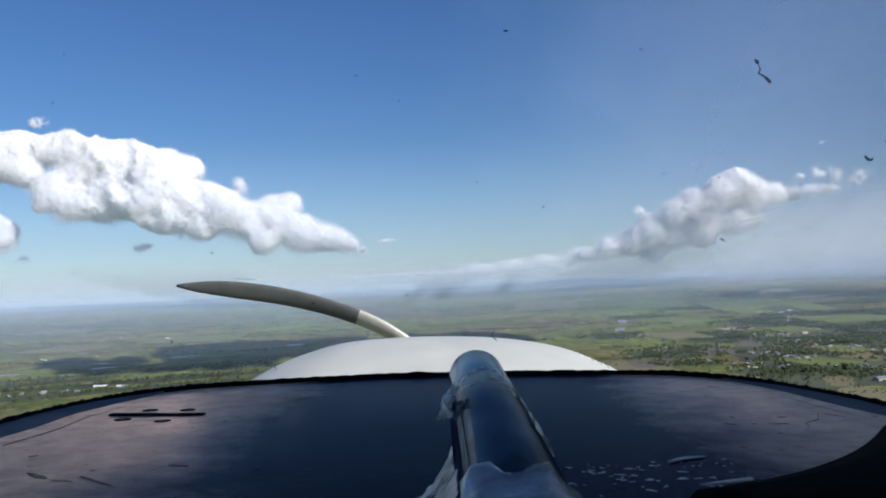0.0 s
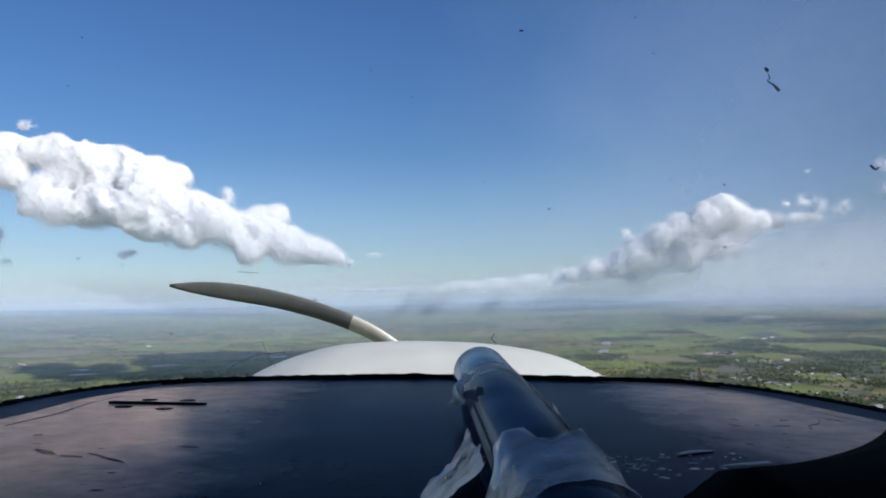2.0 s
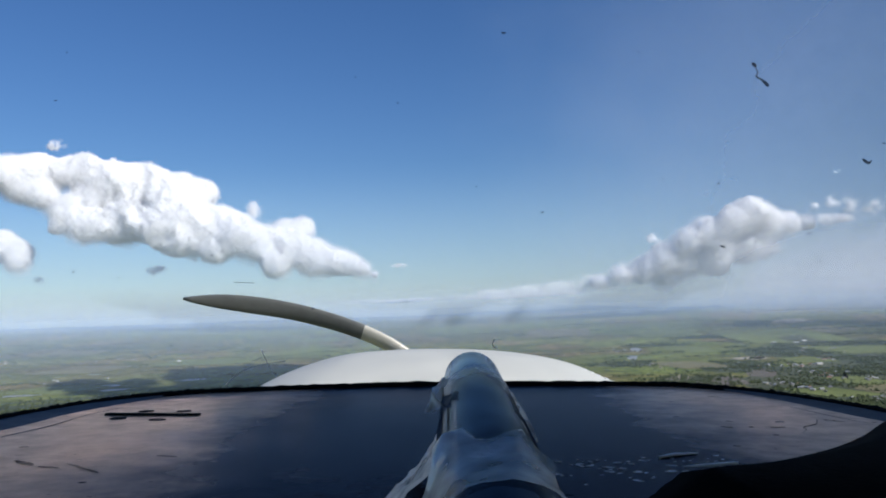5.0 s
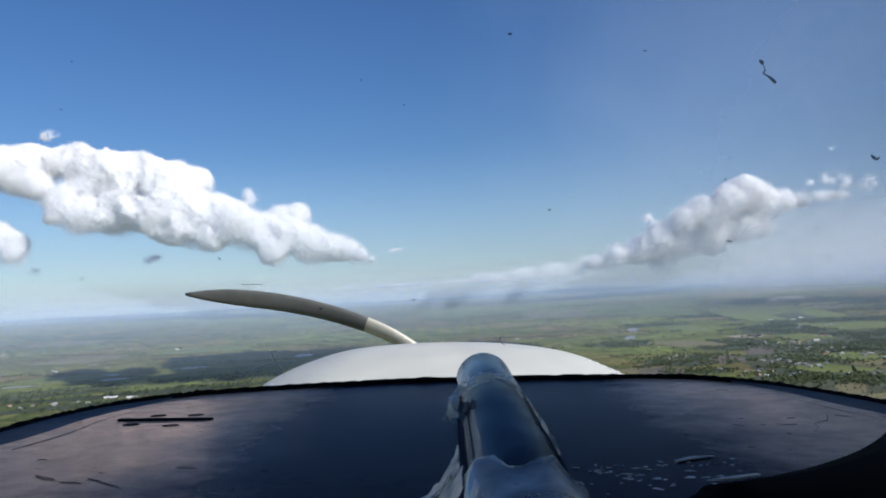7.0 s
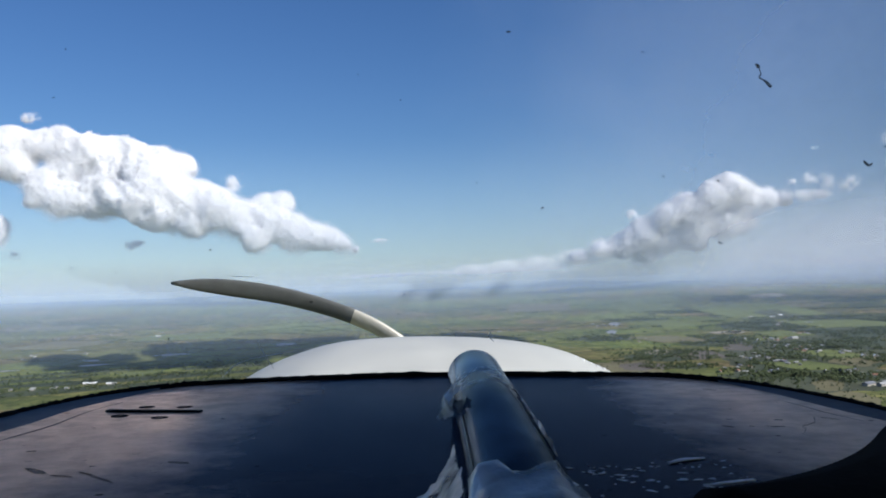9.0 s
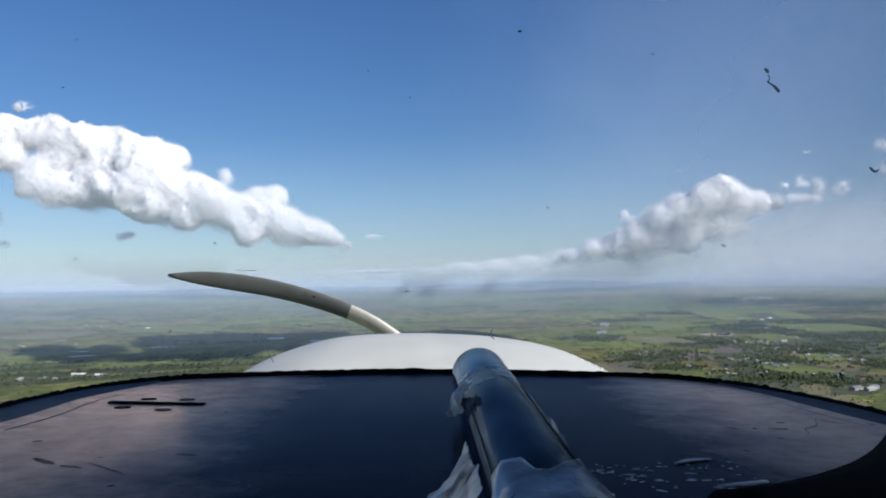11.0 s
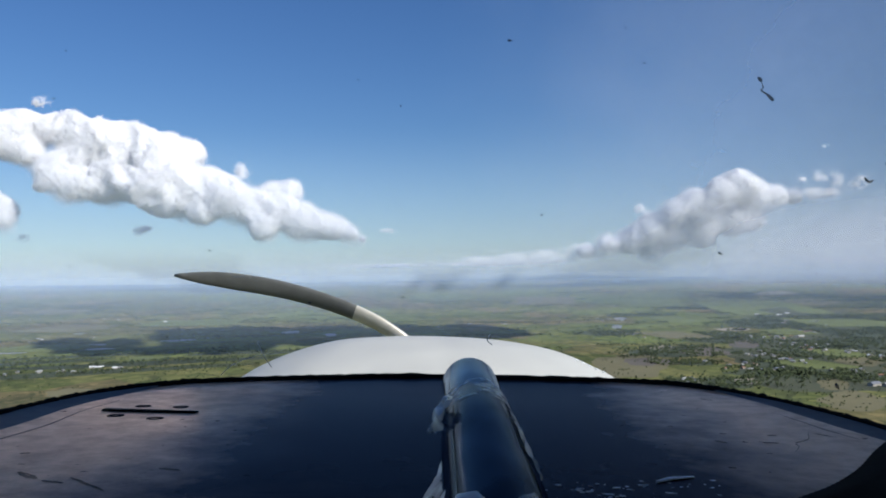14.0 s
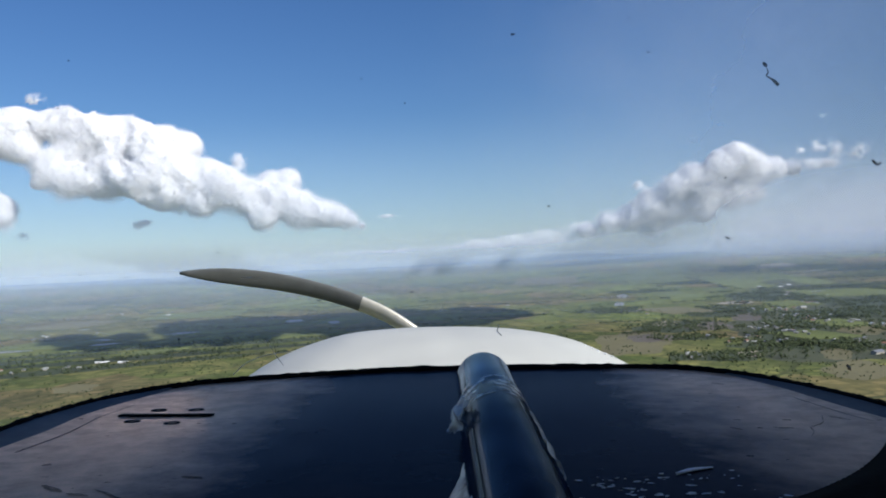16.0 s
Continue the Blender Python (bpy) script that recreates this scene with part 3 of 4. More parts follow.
def build_clouds():
    cumulus("cumulus_cloud", [(-32.22, 9.5, 1.24), (-30.23, 9.7, 1.34), (-29.3, 8.9, 1.13), (-28.1, 8.5, 1.18), (-28.55, 10.19, 1.28), (-27, 10.26, 1.34), (-25.42, 9.89, 1.59), (-23.59, 9.56, 1.67), (-21.81, 9.24, 1.74),
                              (-20.21, 8.75, 1.77), (-18.55, 9.05, 1.1), (-25.2, 8.4, 1.13), (-26.44, 7.5, 1.2), (-26.84, 6.41, 0.62), (-25.26, 6.43, 1.22), (-23.21, 6.67, 1.76), (-21.11, 6.57, 1.93),
                              (-19.16, 6.47, 1.88), (-17.5, 6.46, 1.63), (-16.37, 6.81, 1.03), (-15.6, 5.87, 1.57), (-19.62, 5.32, 1.16), (-17.2, 4.79, 1),
                              (-14.01, 5.14, 1.4), (-12.82, 6.38, 0.89), (-11.46, 6.48, 0.85), (-12.16, 4.99, 1.46), (-10.65, 4.24, 1.38), (-13.12, 3.82, 1.08), (-9.23, 3.92, 1.1),
                              (-8.11, 3.74, 0.91), (-7.16, 3.37, 0.58), (-6.37, 2.99, 0.27)], 3950,
            "towering bright white cumulus cloud with grey base", rough=0.27, seed=3, shreds=900000, reach=8.0)
    cumulus("cumulus_cloud", [(19.6, 6.01, 1.07), (18.25, 5.51, 1.08), (16.66, 4.99, 1.05), (15.39, 4.48, 0.88), (20.86, 5.46, 1.01), (22.13, 5.23, 0.74), (23.28, 5.23, 0.55),
                              (17.49, 3.66, 1.32), (19.38, 4.0, 1.39), (20.88, 3.79, 1.01), (15.67, 3.17, 1.2), (13.96, 3.33, 1.12),
                              (12.54, 2.62, 0.99), (17.89, 2.7, 0.95), (14.25, 2.14, 0.88), (11.0, 2.29, 0.76, 0.62), (9.6, 1.9, 0.9, 0.42)], 4150,
            "white cumulus cloud trailing a grey shaded bank", seed=4, shreds=600000, reach=14.0, lean=-0.85)
    cumulus("cumulus_cloud", [(-29.71, 4.87, 0.89), (-30.54, 5.18, 1.07), (-29.53, 4.24, 0.6)], 3950, "small white cumulus cloud beside a larger one", seed=5, shreds=90000)
    scraps = ([(-14.76, 7.74, 0.5, 0.6)], [(13.34, 4.77, 0.4, 0.33)], [(24.5, 5.25, 0.9, 0.45), (25.4, 5.3, 0.6, 0.3)], [(-27.41, 11.76, 0.48, 0.3), (-27.67, 11.62, 0.24, 0.2)], [(-21.47, 3.62, 0.57, 0.33), (-21.05, 3.77, 0.4, 0.22)], [(-4.54, 3.59, 0.63, 0.19)],
              [(-28.42, 3.05, 0.52, 0.24)], [(24.88, 6.47, 0.40, 0.50)], [(25.76, 6.08, 0.42, 0.60)], [(26.92, 5.71, 0.50, 0.42), (27.27, 6.03, 0.45, 0.45)],
              [(23.74, 6.26, 0.26, 0.26)], [(29.58, 8.34, 0.51, 0.47)], [(29.94, 6.87, 0.67, 0.59)], [(25.18, 8.36, 0.21, 0.13)], [(28.52, 3.38, 0.52, 0.2)])
    for i, lumps in enumerate(scraps):
        wisp(lumps, 4100, "small torn white wisp of cloud", int((9000 if i in (4, 5, 6, 13, 14) else 17000) * lumps[0][2] * lumps[0][3]), 9 + i, kind="stuff")
    # long low grey bank of cloud near the skyline
    wisp([(9.6, 1.85, 1.8, 0.75), (7.16, 1.55, 2.0, 0.7), (4.98, 1.4, 2.2, 0.6), (2.55, 1.25, 2.4, 0.5)], 4200,
         "grey ragged bank of cloud low beside a cumulus", 8000, 44, "stratus_cloud", "stuff")
    wisp([(0.5, 1.15, 5.0, 0.20), (4.0, 1.2, 4.4, 0.24), (-5.5, 1.1, 3.5, 0.16)], 4500,
         "long low grey bank of cloud near the skyline", 7000, 33, "stratus_cloud", "stuff")
    # a cloud overhead that shades the paddies ahead
    overhead("flat white cloud overhead shading the fields", 1150, 0, 0.35,
             ((-883, 1800, 57, 180), (-744, 1652, 75, 180), (-741, 1782, 40, 165), (-691, 2052, 72, 300), (-609, 2074, 94, 330), (-478, 2020, 89, 345),
              (-356, 2030, 95, 345), (-518, 1663, 84, 180), (-458, 1792, 78, 270), (-262, 1849, 90, 435), (-592, 1588, 58, 105), (-108, 1944, 110, 375), (32, 1998, 110, 330)))


# ---- trees, houses, ponds ----
def tree_arrays(rng, spots, tall=11.0, bits=18):
    """Many far trees: each a thin trunk and a loose crown of small clumps."""
    pieces = []
    tet = np.array([(0, 0, 1), (0.94, 0, -0.33), (-0.47, 0.82, -0.33), (-0.47, -0.82, -0.33)], float)
    tf = np.array([(0, 1, 2), (0, 2, 3), (0, 3, 1), (1, 3, 2)])
    for x, y in spots:
        z0 = rise(math.hypot(x, y))
        h = tall * rng.uniform(0.55, 1.3)
        w = h * rng.uniform(0.30, 0.52)
        pieces.append((tet * np.array([0.35, 0.35, h * 0.35]) + np.array([x, y, z0 + h * 0.2]), tf))
        mid = rng.normal(0, 0.42, (bits, 3)) * np.array([w, w, h * 0.32]) + np.array([x, y, z0 + h * 0.58])
        size = rng.uniform(0.15, 0.30, bits) * w + 0.45
        for m, s in zip(mid, size):
            a = rng.uniform(0, math.tau)
            c, q = math.cos(a), math.sin(a)
            t = tet @ np.array([(c, q, 0), (-q, c, 0), (0, 0, 1)]) * (s * rng.uniform(0.7, 1.4, 3))
            pieces.append((t + m, tf))
    return pieces


def build_trees():
    rng = np.random.default_rng(21)
    spots = []

    def belt(x0, y0, x1, y1, wide, count):
        for _ in range(count):
            s = rng.uniform()
            bend = 0.25 * math.hypot(x1 - x0, y1 - y0) * (noise.noise((s * 2.3, x0 * 0.01, y0 * 0.01)))
            spots.append((x0 + (x1 - x0) * s + rng.normal(0, wide), y0 + (y1 - y0) * s + bend + rng.normal(0, wide)))

    def wood(x, y, rx, ry, count):
        for _ in range(int(6.5 * count)):
            px, py = rng.uniform(-1.7, 1.7, 2)
            patchy = 1.6 * noise.noise((px * 2.2 + x, py * 2.2 + y, 0)) + 0.8 * noise.noise((px * 7 + x, py * 7 + y, 4))
            if px * px + py * py < 0.9 + 2.2 * patchy + rng.normal(0, 0.12):
                u, v, r = 1.5 * px * rx, 0.6 * py * ry, math.hypot(x, y)
                spots.append((x + (u * y + v * x) / r, y + (v * y - u * x) / r))

    # woods and groves by the village and along the streams
    woods = ((1010, 1991, 75, 560, 800), (853, 2202, 70, 400, 520), (494, 1175, 34, 240, 330), (369, 1384, 47, 130, 230), (320, 985, 39, 75, 140), (518, 1020, 30, 85, 120),
             (367, 1894, 46, 140, 220), (891, 3001, 82, 150, 300), (1067, 2751, 82, 220, 420), (1243, 3515, 53, 220, 260), (640, 2704, 76, 100, 200), (596, 1765, 41, 150, 230),
             (1593, 3094, 78, 150, 260), (669, 1488, 38, 150, 220), (353, 1214, 29, 60, 90), (1180, 2500, 120, 110, 220), (1250, 2150, 90, 300, 420), (680, 1200, 60, 120, 260), (560, 1640, 60, 150, 180), (770, 1520, 50, 200, 240), (440, 1060, 45, 90, 170), (600, 1350, 45, 130, 190), (1120, 2350, 70, 200, 220), (420, 1480, 40, 70, 80),
             (-480, 1330, 190, 60, 150), (-640, 1480, 130, 50, 90), (-330, 1500, 120, 60, 110), (-760, 1320, 120, 60, 90), (-560, 1180, 160, 60, 110))
    for w in woods:
        wood(*w)
    # hedges and tree lines across the paddies
    for _ in range(190):
        a = rng.uniform(radians(-33), radians(34))
        r = rng.uniform(1250, 4300) ** 1.0
        x, y = r * math.sin(a), r * math.cos(a)
        if r < 2000 and rng.uniform() < 0.75:
            continue
        long = rng.uniform(30, 200) * (0.7 + r / 4500)
        tilt = rng.normal(0, 0.7)
        belt(x - long, y - long * tilt, x + long, y + long * tilt, rng.uniform(3, 7), int(long * rng.uniform(0.25, 0.7)))
    # single trees
    for _ in range(190):
        a, r = rng.uniform(radians(-36), radians(36)), rng.uniform(900, 3900)
        spots.append((r * math.sin(a), r * math.cos(a)))
    for x, y, rx, ry, _ in woods:
        patch("undergrowth", x, y, rx * 1.5, ry * 0.6, SCRUB, "dark scrubby undergrowth beneath trees", "undergrowth", 0.06, int(x))
    spots = [p for p in spots if not any(abs(p[0] - x) < rx and abs(p[1] - y) < ry for x, y, rx, ry in PADDIES)]
    bushes = []
    while len(bushes) < 3800:
        a, r = rng.uniform(radians(-36), radians(36)), rng.uniform(800, 2600)
        x, y = r * math.sin(a), r * math.cos(a)
        if noise.noise((x * 0.006, y * 0.004, 2)) + 0.6 * noise.noise((x * 0.03, y * 0.02, 5)) > (0.02 if a > 0.30 and r < 2300 else 0.34 if -0.12 < a and r > 1200 else 0.17):
            bushes.append((x, y))
    tagged(new("bushes", joined("bushes", tree_arrays(rng, bushes, 2.4, 6), FOLIAGE)), "low green bushes scattered over rough ground", "bushes", kind="stuff")
    tagged(new("trees", joined("trees", tree_arrays(rng, spots, 4.7, 14), FOLIAGE)), "dark green trees in groves, hedges and woods", "trees", kind="stuff")


def house(name, long, wide, tall, roof, label):
    """Gabled house: walls, roof with eaves."""
    home = tagged(new(name), label, "house", "village houses")
    bm = bmesh.new()
    box(bm, (long, wide, tall), (0, 0, tall / 2))
    for s in (-1, 1):
        v = [bm.verts.new(p) for p in ((s * long / 2, -wide / 2, tall), (s * long / 2, wide / 2, tall), (s * long / 2, 0, tall + wide * 0.28))]
        bm.faces.new(v)
    part("wall", bm, WALL, home, smooth=False)
    bm = bmesh.new()
    ridge, eave, out = tall + wide * 0.30, tall - 0.15, 0.6
    for s in (-1, 1):
        a = [(-long / 2 - out, 0, ridge), (long / 2 + out, 0, ridge), (long / 2 + out, s * (wide / 2 + out), eave), (-long / 2 - out, s * (wide / 2 + out), eave)]
        top = [bm.verts.new(p) for p in a]
        low = [bm.verts.new((p[0], p[1], p[2] - 0.2)) for p in a]
        bm.faces.new(top)
        bm.faces.new(low[::-1])
        for i in range(4):
            j = (i + 1) % 4
            bm.faces.new((top[i], low[i], low[j], top[j]))
    part("roof", bm, roof, home, smooth=False)
    return home


def build_houses():
    rng = np.random.default_rng(5)
    kinds = [house("house", 6.2, 4.4, 2.2, ROOFS[0], "small house under a pale sheet-metal roof"),
             house("house", 5.4, 4.2, 2.1, ROOFS[1], "small house under a grey sheet-metal roof"),
             house("house", 5.6, 4.2, 2.1, ROOFS[2], "small house under a rusty brown roof"),
             house("shed", 15, 6.5, 2.8, ROOFS[0], "long farm shed under a pale metal roof"),
             house("shed", 13, 6, 2.8, ROOFS[3], "long white-roofed farm shed"),
             house("shed", 16, 7, 3.0, ROOFS[1], "long farm shed under a dull grey roof"),
             house("house", 7, 5, 2.4, ROOFS[3], "small white-roofed house among trees")]
    for k in kinds[:4]:
        k["group"] = "village houses"
    places = [(6, -566, 1249, 20), (6, -558, 1243, 75), (6, -552, 1249, 30), (6, -524, 1236, 10), (0, -518, 1240, 60), (4, -955, 2643, 5), (4, 643, 1662, 75), (4, 655, 1268, 75), (4, 668, 1258, 75), (5, 490, 940, 30), (3, 503, 934, 30), (5, 513, 946, 30),
              (3, 730, 1690, 20), (4, 1040, 2560, 0), (3, 985, 2600, 10), (4, 1090, 2620, 5)]
    used = set()
    for k, x, y, a in places:
        m = pose(x, y, rise(math.hypot(x, y)), 0, 0, a)
        if k in used:
            copy_thing(kinds[k], m)
        else:
            kinds[k].matrix_basis = m
            used.add(k)
    for cx, cy, sx, sy, count in ((649, 1445, 28, 60, 22), (514, 1264, 24, 60, 20), (416, 1143, 20, 40, 14), (603, 1714, 16, 45, 8), (676, 1688, 30, 40, 10), (948, 2244, 55, 80, 12),
                                  (408, 1867, 12, 50, 7), (810, 1828, 10, 40, 6), (545, 1081, 22, 22, 8), (296, 990, 14, 22, 6), (470, 2500, 40, 40, 6),
                                  (-1350, 2700, 160, 60, 10), (-720, 3300, 200, 90, 10), (180, 2300, 150, 50, 8), (1050, 2900, 250, 120, 10), (-950, 1900, 60, 40, 5), (-590, 1190, 45, 30, 8)):
        for _ in range(count):
            x, y = rng.normal(cx, sx), rng.normal(cy, sy)
            k = int(rng.choice([0, 0, 1, 1, 2]))
            m = pose(x, y, rise(math.hypot(x, y)), 0, 0, rng.uniform(0, 180))
            if k in used:
                copy_thing(kinds[k], m)
            else:
                kinds[k].matrix_basis = m
                used.add(k)


def patch(name, x, y, rx, ry, material, label, category, z=0.15, seed=0):
    """A ragged flat patch on the ground."""
    bm = bmesh.new()
    ring = []
    for k in range(48):
        a = k * math.tau / 48
        s = 1 + 0.35 * noise.noise((math.cos(a) * 1.6 + seed * 7, math.sin(a) * 1.6, seed)) + 0.12 * noise.noise((math.cos(a) * 5, math.sin(a) * 5, seed * 3))
        u, v, r = rx * s * math.cos(a), ry * s * math.sin(a), math.hypot(x, y)
        px, py = x + (u * y + v * x) / r, y + (v * y - u * x) / r
        ring.append(bm.verts.new((px, py, rise(math.hypot(px, py)) + z)))
    face = bm.faces.new(ring)
    if face.normal.z < 0:
        face.normal_flip()
    return tagged(part(name, bm, material, smooth=False), label, category, kind="structure")


def build_ponds():
    for i, (x, y, rx, ry) in enumerate([(-782, 1739, 28, 24), (-634, 1842, 36, 30), (527, 2527, 18, 110), (437, 2137, 15, 90), (-870, 1560, 40, 35),
                                        (-1010, 2150, 16, 20), (-420, 2080, 26, 70), (-300, 1960, 16, 60), (-720, 1620, 30, 20)]):
        patch("pond", x, y, rx, ry, WATER, "flooded paddy reflecting the bright sky", "pond", 0.12, i)
    for i, (x, y, rx, ry) in enumerate([(384, 1481, 26, 49), (689, 1958, 41, 55), (362, 994, 14, 30), (1168, 2631, 68, 100), (1434, 3558, 84, 92), (700, 1960, 20, 30)]):
        patch("bare_field", x, y, rx, ry, SAND, "pale bare earth field among paddies", "field", 0.10, 20 + i)
    for i, (x, y, rx, ry) in enumerate([(558, 1540, 30, 90), (435, 1397, 43, 88), (300, 1240, 40, 60)]):
        patch("ploughed_field", x, y, rx, ry, ASH, "brown ploughed field beside a village", "field", 0.08, 30 + i)
    for i, (x, y, rx, ry) in enumerate([(640, 1400, 150, 330), (480, 1030, 110, 150), (960, 1950, 150, 480), (1080, 2700, 190, 240)]):
        patch("rough_ground", x, y, rx, ry, ROUGH, "rough grassy ground round a village", "ground", 0.03 + 0.005 * i, 50 + i)
    for i, (x, y, rx, ry) in enumerate([(261, 1201, 53, 160), (624, 1236, 35, 100), (452, 957, 18, 54), (412, 830, 30, 70), (-470, 970, 26, 40), (1356, 3098, 121, 164)]):
        patch("stubble_field", x, y, rx, ry, STRAW, "olive-brown stubble field at the village edge", "field", 0.07, 40 + i)


PADDIES = [(635, 1335, 34, 75), (520, 1180, 42, 66), (1103, 2894, 167, 330), (494, 1802, 58, 109), (1056, 2172, 117, 200), (672, 2444, 55, 200), (-871, 1664, 86, 90), (-1151, 2394, 113, 150),
           (-848, 2607, 150, 130), (769, 1853, 48, 90), (938, 3682, 131, 184), (399, 3517, 140, 214), (809, 3267, 120, 200), (-1341, 4134, 170, 133), (-672, 3529, 119, 120), (-1530, 3094, 107, 98),
           (-535, 1399, 34, 42), (-332, 3130, 81, 113)]


def build_paddies():
    """Bright young rice and ripe straw plots with low banks."""
    rng = np.random.default_rng(61)
    for i, (x, y, rx, ry) in enumerate(PADDIES):
        bm = bmesh.new()
        a = radians(rng.uniform(-14, 14))
        ring = []
        for u, v in ((-1, -1), (0, -1.05), (1, -0.9), (1.06, 0), (0.95, 1), (0, 0.96), (-1.05, 1), (-0.97, 0)):
            dx, dy = u * rx * rng.uniform(0.9, 1.05), v * ry * rng.uniform(0.9, 1.05)
            px, py = x + dx * math.cos(a) - dy * math.sin(a), y + dx * math.sin(a) + dy * math.cos(a)
            ring.append((px, py, rise(math.hypot(px, py)) + 0.5))
        top = [bm.verts.new(p) for p in ring]
        low = [bm.verts.new((p[0], p[1], p[2] - 1.0)) for p in ring]
        bm.faces.new(top)
        for k in range(8):
            j = (k + 1) % 8
            bm.faces.new((top[k], low[k], low[j], top[j]))
        ripe = i % 4 == 3
        tagged(part("rice_paddy", bm, STRAW if ripe else RICE, smooth=False), "straw-coloured ripe rice plot" if ripe else "bright green young rice plot", "field", kind="structure")


build_ground()
build_paddies()
build_haze()
build_clouds()
build_ponds()
build_trees()
build_houses()

# ---- the aircraft ----
AIRFRAME = Matrix.Translation((0, 0, HEIGHT)) @ pose(0, 0, 0, -0.378, 1.037, 0.073)
DECK = -0.13              # height of the glareshield's top in the aircraft's own frame
RIM = [(-0.425, 0.30), (-0.443, 0.60), (-0.448, 0.807), (-0.443, 0.878), (-0.430, 0.949), (-0.407, 1.0145), (-0.372, 1.063), (-0.328, 1.0985), (-0.184, 1.1435),
       (-0.0725, 1.168), (0.123, 1.152), (0.247, 1.124), (0.3146, 1.0945), (0.3635, 1.022), (0.393, 0.928), (0.410, 0.836), (0.417, 0.766), (0.420, 0.60), (0.410, 0.30)]


def rim_line(n=81):
    return spline(RIM, n)


def build_aircraft():
    plane = tagged(new("light_aircraft"), "small white light aircraft seen from inside its cockpit", "aircraft")
    plane.matrix_basis = AIRFRAME
    rim = rim_line()
    cx, cy = 0.02, 0.62

    # glareshield: a thick dark deck that fills the windscreen's base
    bm = bmesh.new()
    rings = []
    for s in (1.0, 0.985, 0.96, 0.8, 0.6, 0.4, 0.2, 0.02):
        drop = 0.006 * (s > 0.99) - 0.006 * max(0, s - 0.9) / 0.1
        sag = 0.004 * math.sin(s * 3)
        rings.append([(cx + (x - cx) * s, cy + (y - cy) * s, DECK - drop * 0.5 + sag * 0.3) for x, y in rim])
    loft(bm, rings, True)
    low = [(x, y, DECK - 0.03) for x, y in rim]
    loft(bm, [rings[0], low])
    part("glareshield", bm, PLASTIC, plane, "dark worn plastic glareshield with dust, scuffs and painted cloud reflections")
    deck = plane.children[-1]
    # the deck's edge turns up past a faint seam on both sides; its grey paints mirrored sky
    for seam, edge in (([(-0.3832, 0.69), (-0.3773, 0.768), (-0.3827, 0.855), (-0.376, 0.925), (-0.371, 1.042)], [(-0.444, 0.69), (-0.446, 0.80), (-0.440, 0.878), (-0.424, 0.950), (-0.372, 1.045)]),
                       ([(0.3806, 0.694), (0.3694, 0.749), (0.3637, 0.809), (0.3577, 0.923), (0.352, 1.026)], [(0.413, 0.694), (0.412, 0.766), (0.405, 0.836), (0.388, 0.928), (0.350, 1.03)])):
        bm = bmesh.new()
        tube_along(bm, spline([(x, y, DECK + 0.0006) for x, y in seam], 30), 0.0011, 6)
        part("seam", bm, SEAM, deck, "faint dark seam along the deck's edge")
        bm = bmesh.new()
        inner, outer = spline(seam, 30), spline(edge, 30)
        loft(bm, [[(a[0] + (b[0] - a[0]) * q, a[1] + (b[1] - a[1]) * q, DECK + 0.001 + 0.004 * q * q) for a, b in zip(inner, outer)] for q in (0.03, 0.35, 0.7, 1.0)])
        part("edge_band", bm, BAND, deck, "upturned edge of the deck, greyed for the sky it mirrors")
    # defroster slot and its four fixings
    bm = bmesh.new()
    box(bm, (0.110, 0.0125, 0.004), (-0.3098, 0.8525, DECK + 0.001), pose(0, 0, 0, 0, 0, -8.5), 0.0019)
    part("defroster_slot", bm, SLOT, deck, "narrow black defroster slot")
    for x, y in ((-0.3356, 0.8262), (-0.2885, 0.810), (-0.3317, 0.8908), (-0.288, 0.8856)):
        bm = bmesh.new()
        rings = [[(x + 0.0092 * r * math.cos(k * math.tau / 18), y + 0.0075 * r * math.sin(k * math.tau / 18), DECK + h) for k in range(18)]
                 for r, h in ((1.0, 0.0), (0.92, 0.0016), (0.6, 0.0016), (0.45, 0.0004), (0.02, 0.0004))]
        loft(bm, rings, True)
        part("fixing", bm, SLOT, deck, "black round fixing")
    # scuffs worn into the deck
    for x, y, long, wide, turn in ((-0.289, 0.566, 0.030, 0.0050, -40), (-0.237, 0.544, 0.052, 0.0028, -42), (-0.262, 0.548, 0.020, 0.0035, -20), (-0.195, 0.587, 0.018, 0.0040, -20),
                                   (0.248, 0.703, 0.016, 0.0040, -50), (0.290, 0.700, 0.018, 0.0022, -6), (0.317, 0.963, 0.026, 0.0035, -50), (0.224, 0.779, 0.008, 0.0040, -6),
                                   (0.305, 0.735, 0.010, 0.0030, -15), (0.262, 0.742, 0.009, 0.0025, -30), (0.271, 0.655, 0.007, 0.0030, 10), (-0.330, 0.640, 0.007, 0.0030, 20)):
        bm = bmesh.new()
        n = 22
        ring = []
        for k in range(n):
            a = k * math.tau / n
            w = 0.6 + 0.55 * noise.noise((math.cos(a) * 2.5 + x * 40, math.sin(a) * 2.5, y * 40))
            p = Vector((long / 2 * math.cos(a) * ((0.8 if x < 0 else 0.5) + 0.3 * w), wide / 2 * math.sin(a) * (1.5 if x < 0 else 0.8) * w, 0))
            p.rotate(Euler((0, 0, radians(turn))))
            ring.append(p + Vector((x, y, DECK + 0.0016)))
        loft(bm, [[(p.x, p.y, p.z - 0.0012) for p in ring], ring, [Vector((x, y, DECK + 0.0018)) + (p - Vector((x, y, DECK + 0.0018))) * 0.3 for p in ring]], True)
        part("scuff", bm, SCUFF, deck, "dark scuff worn into the plastic")
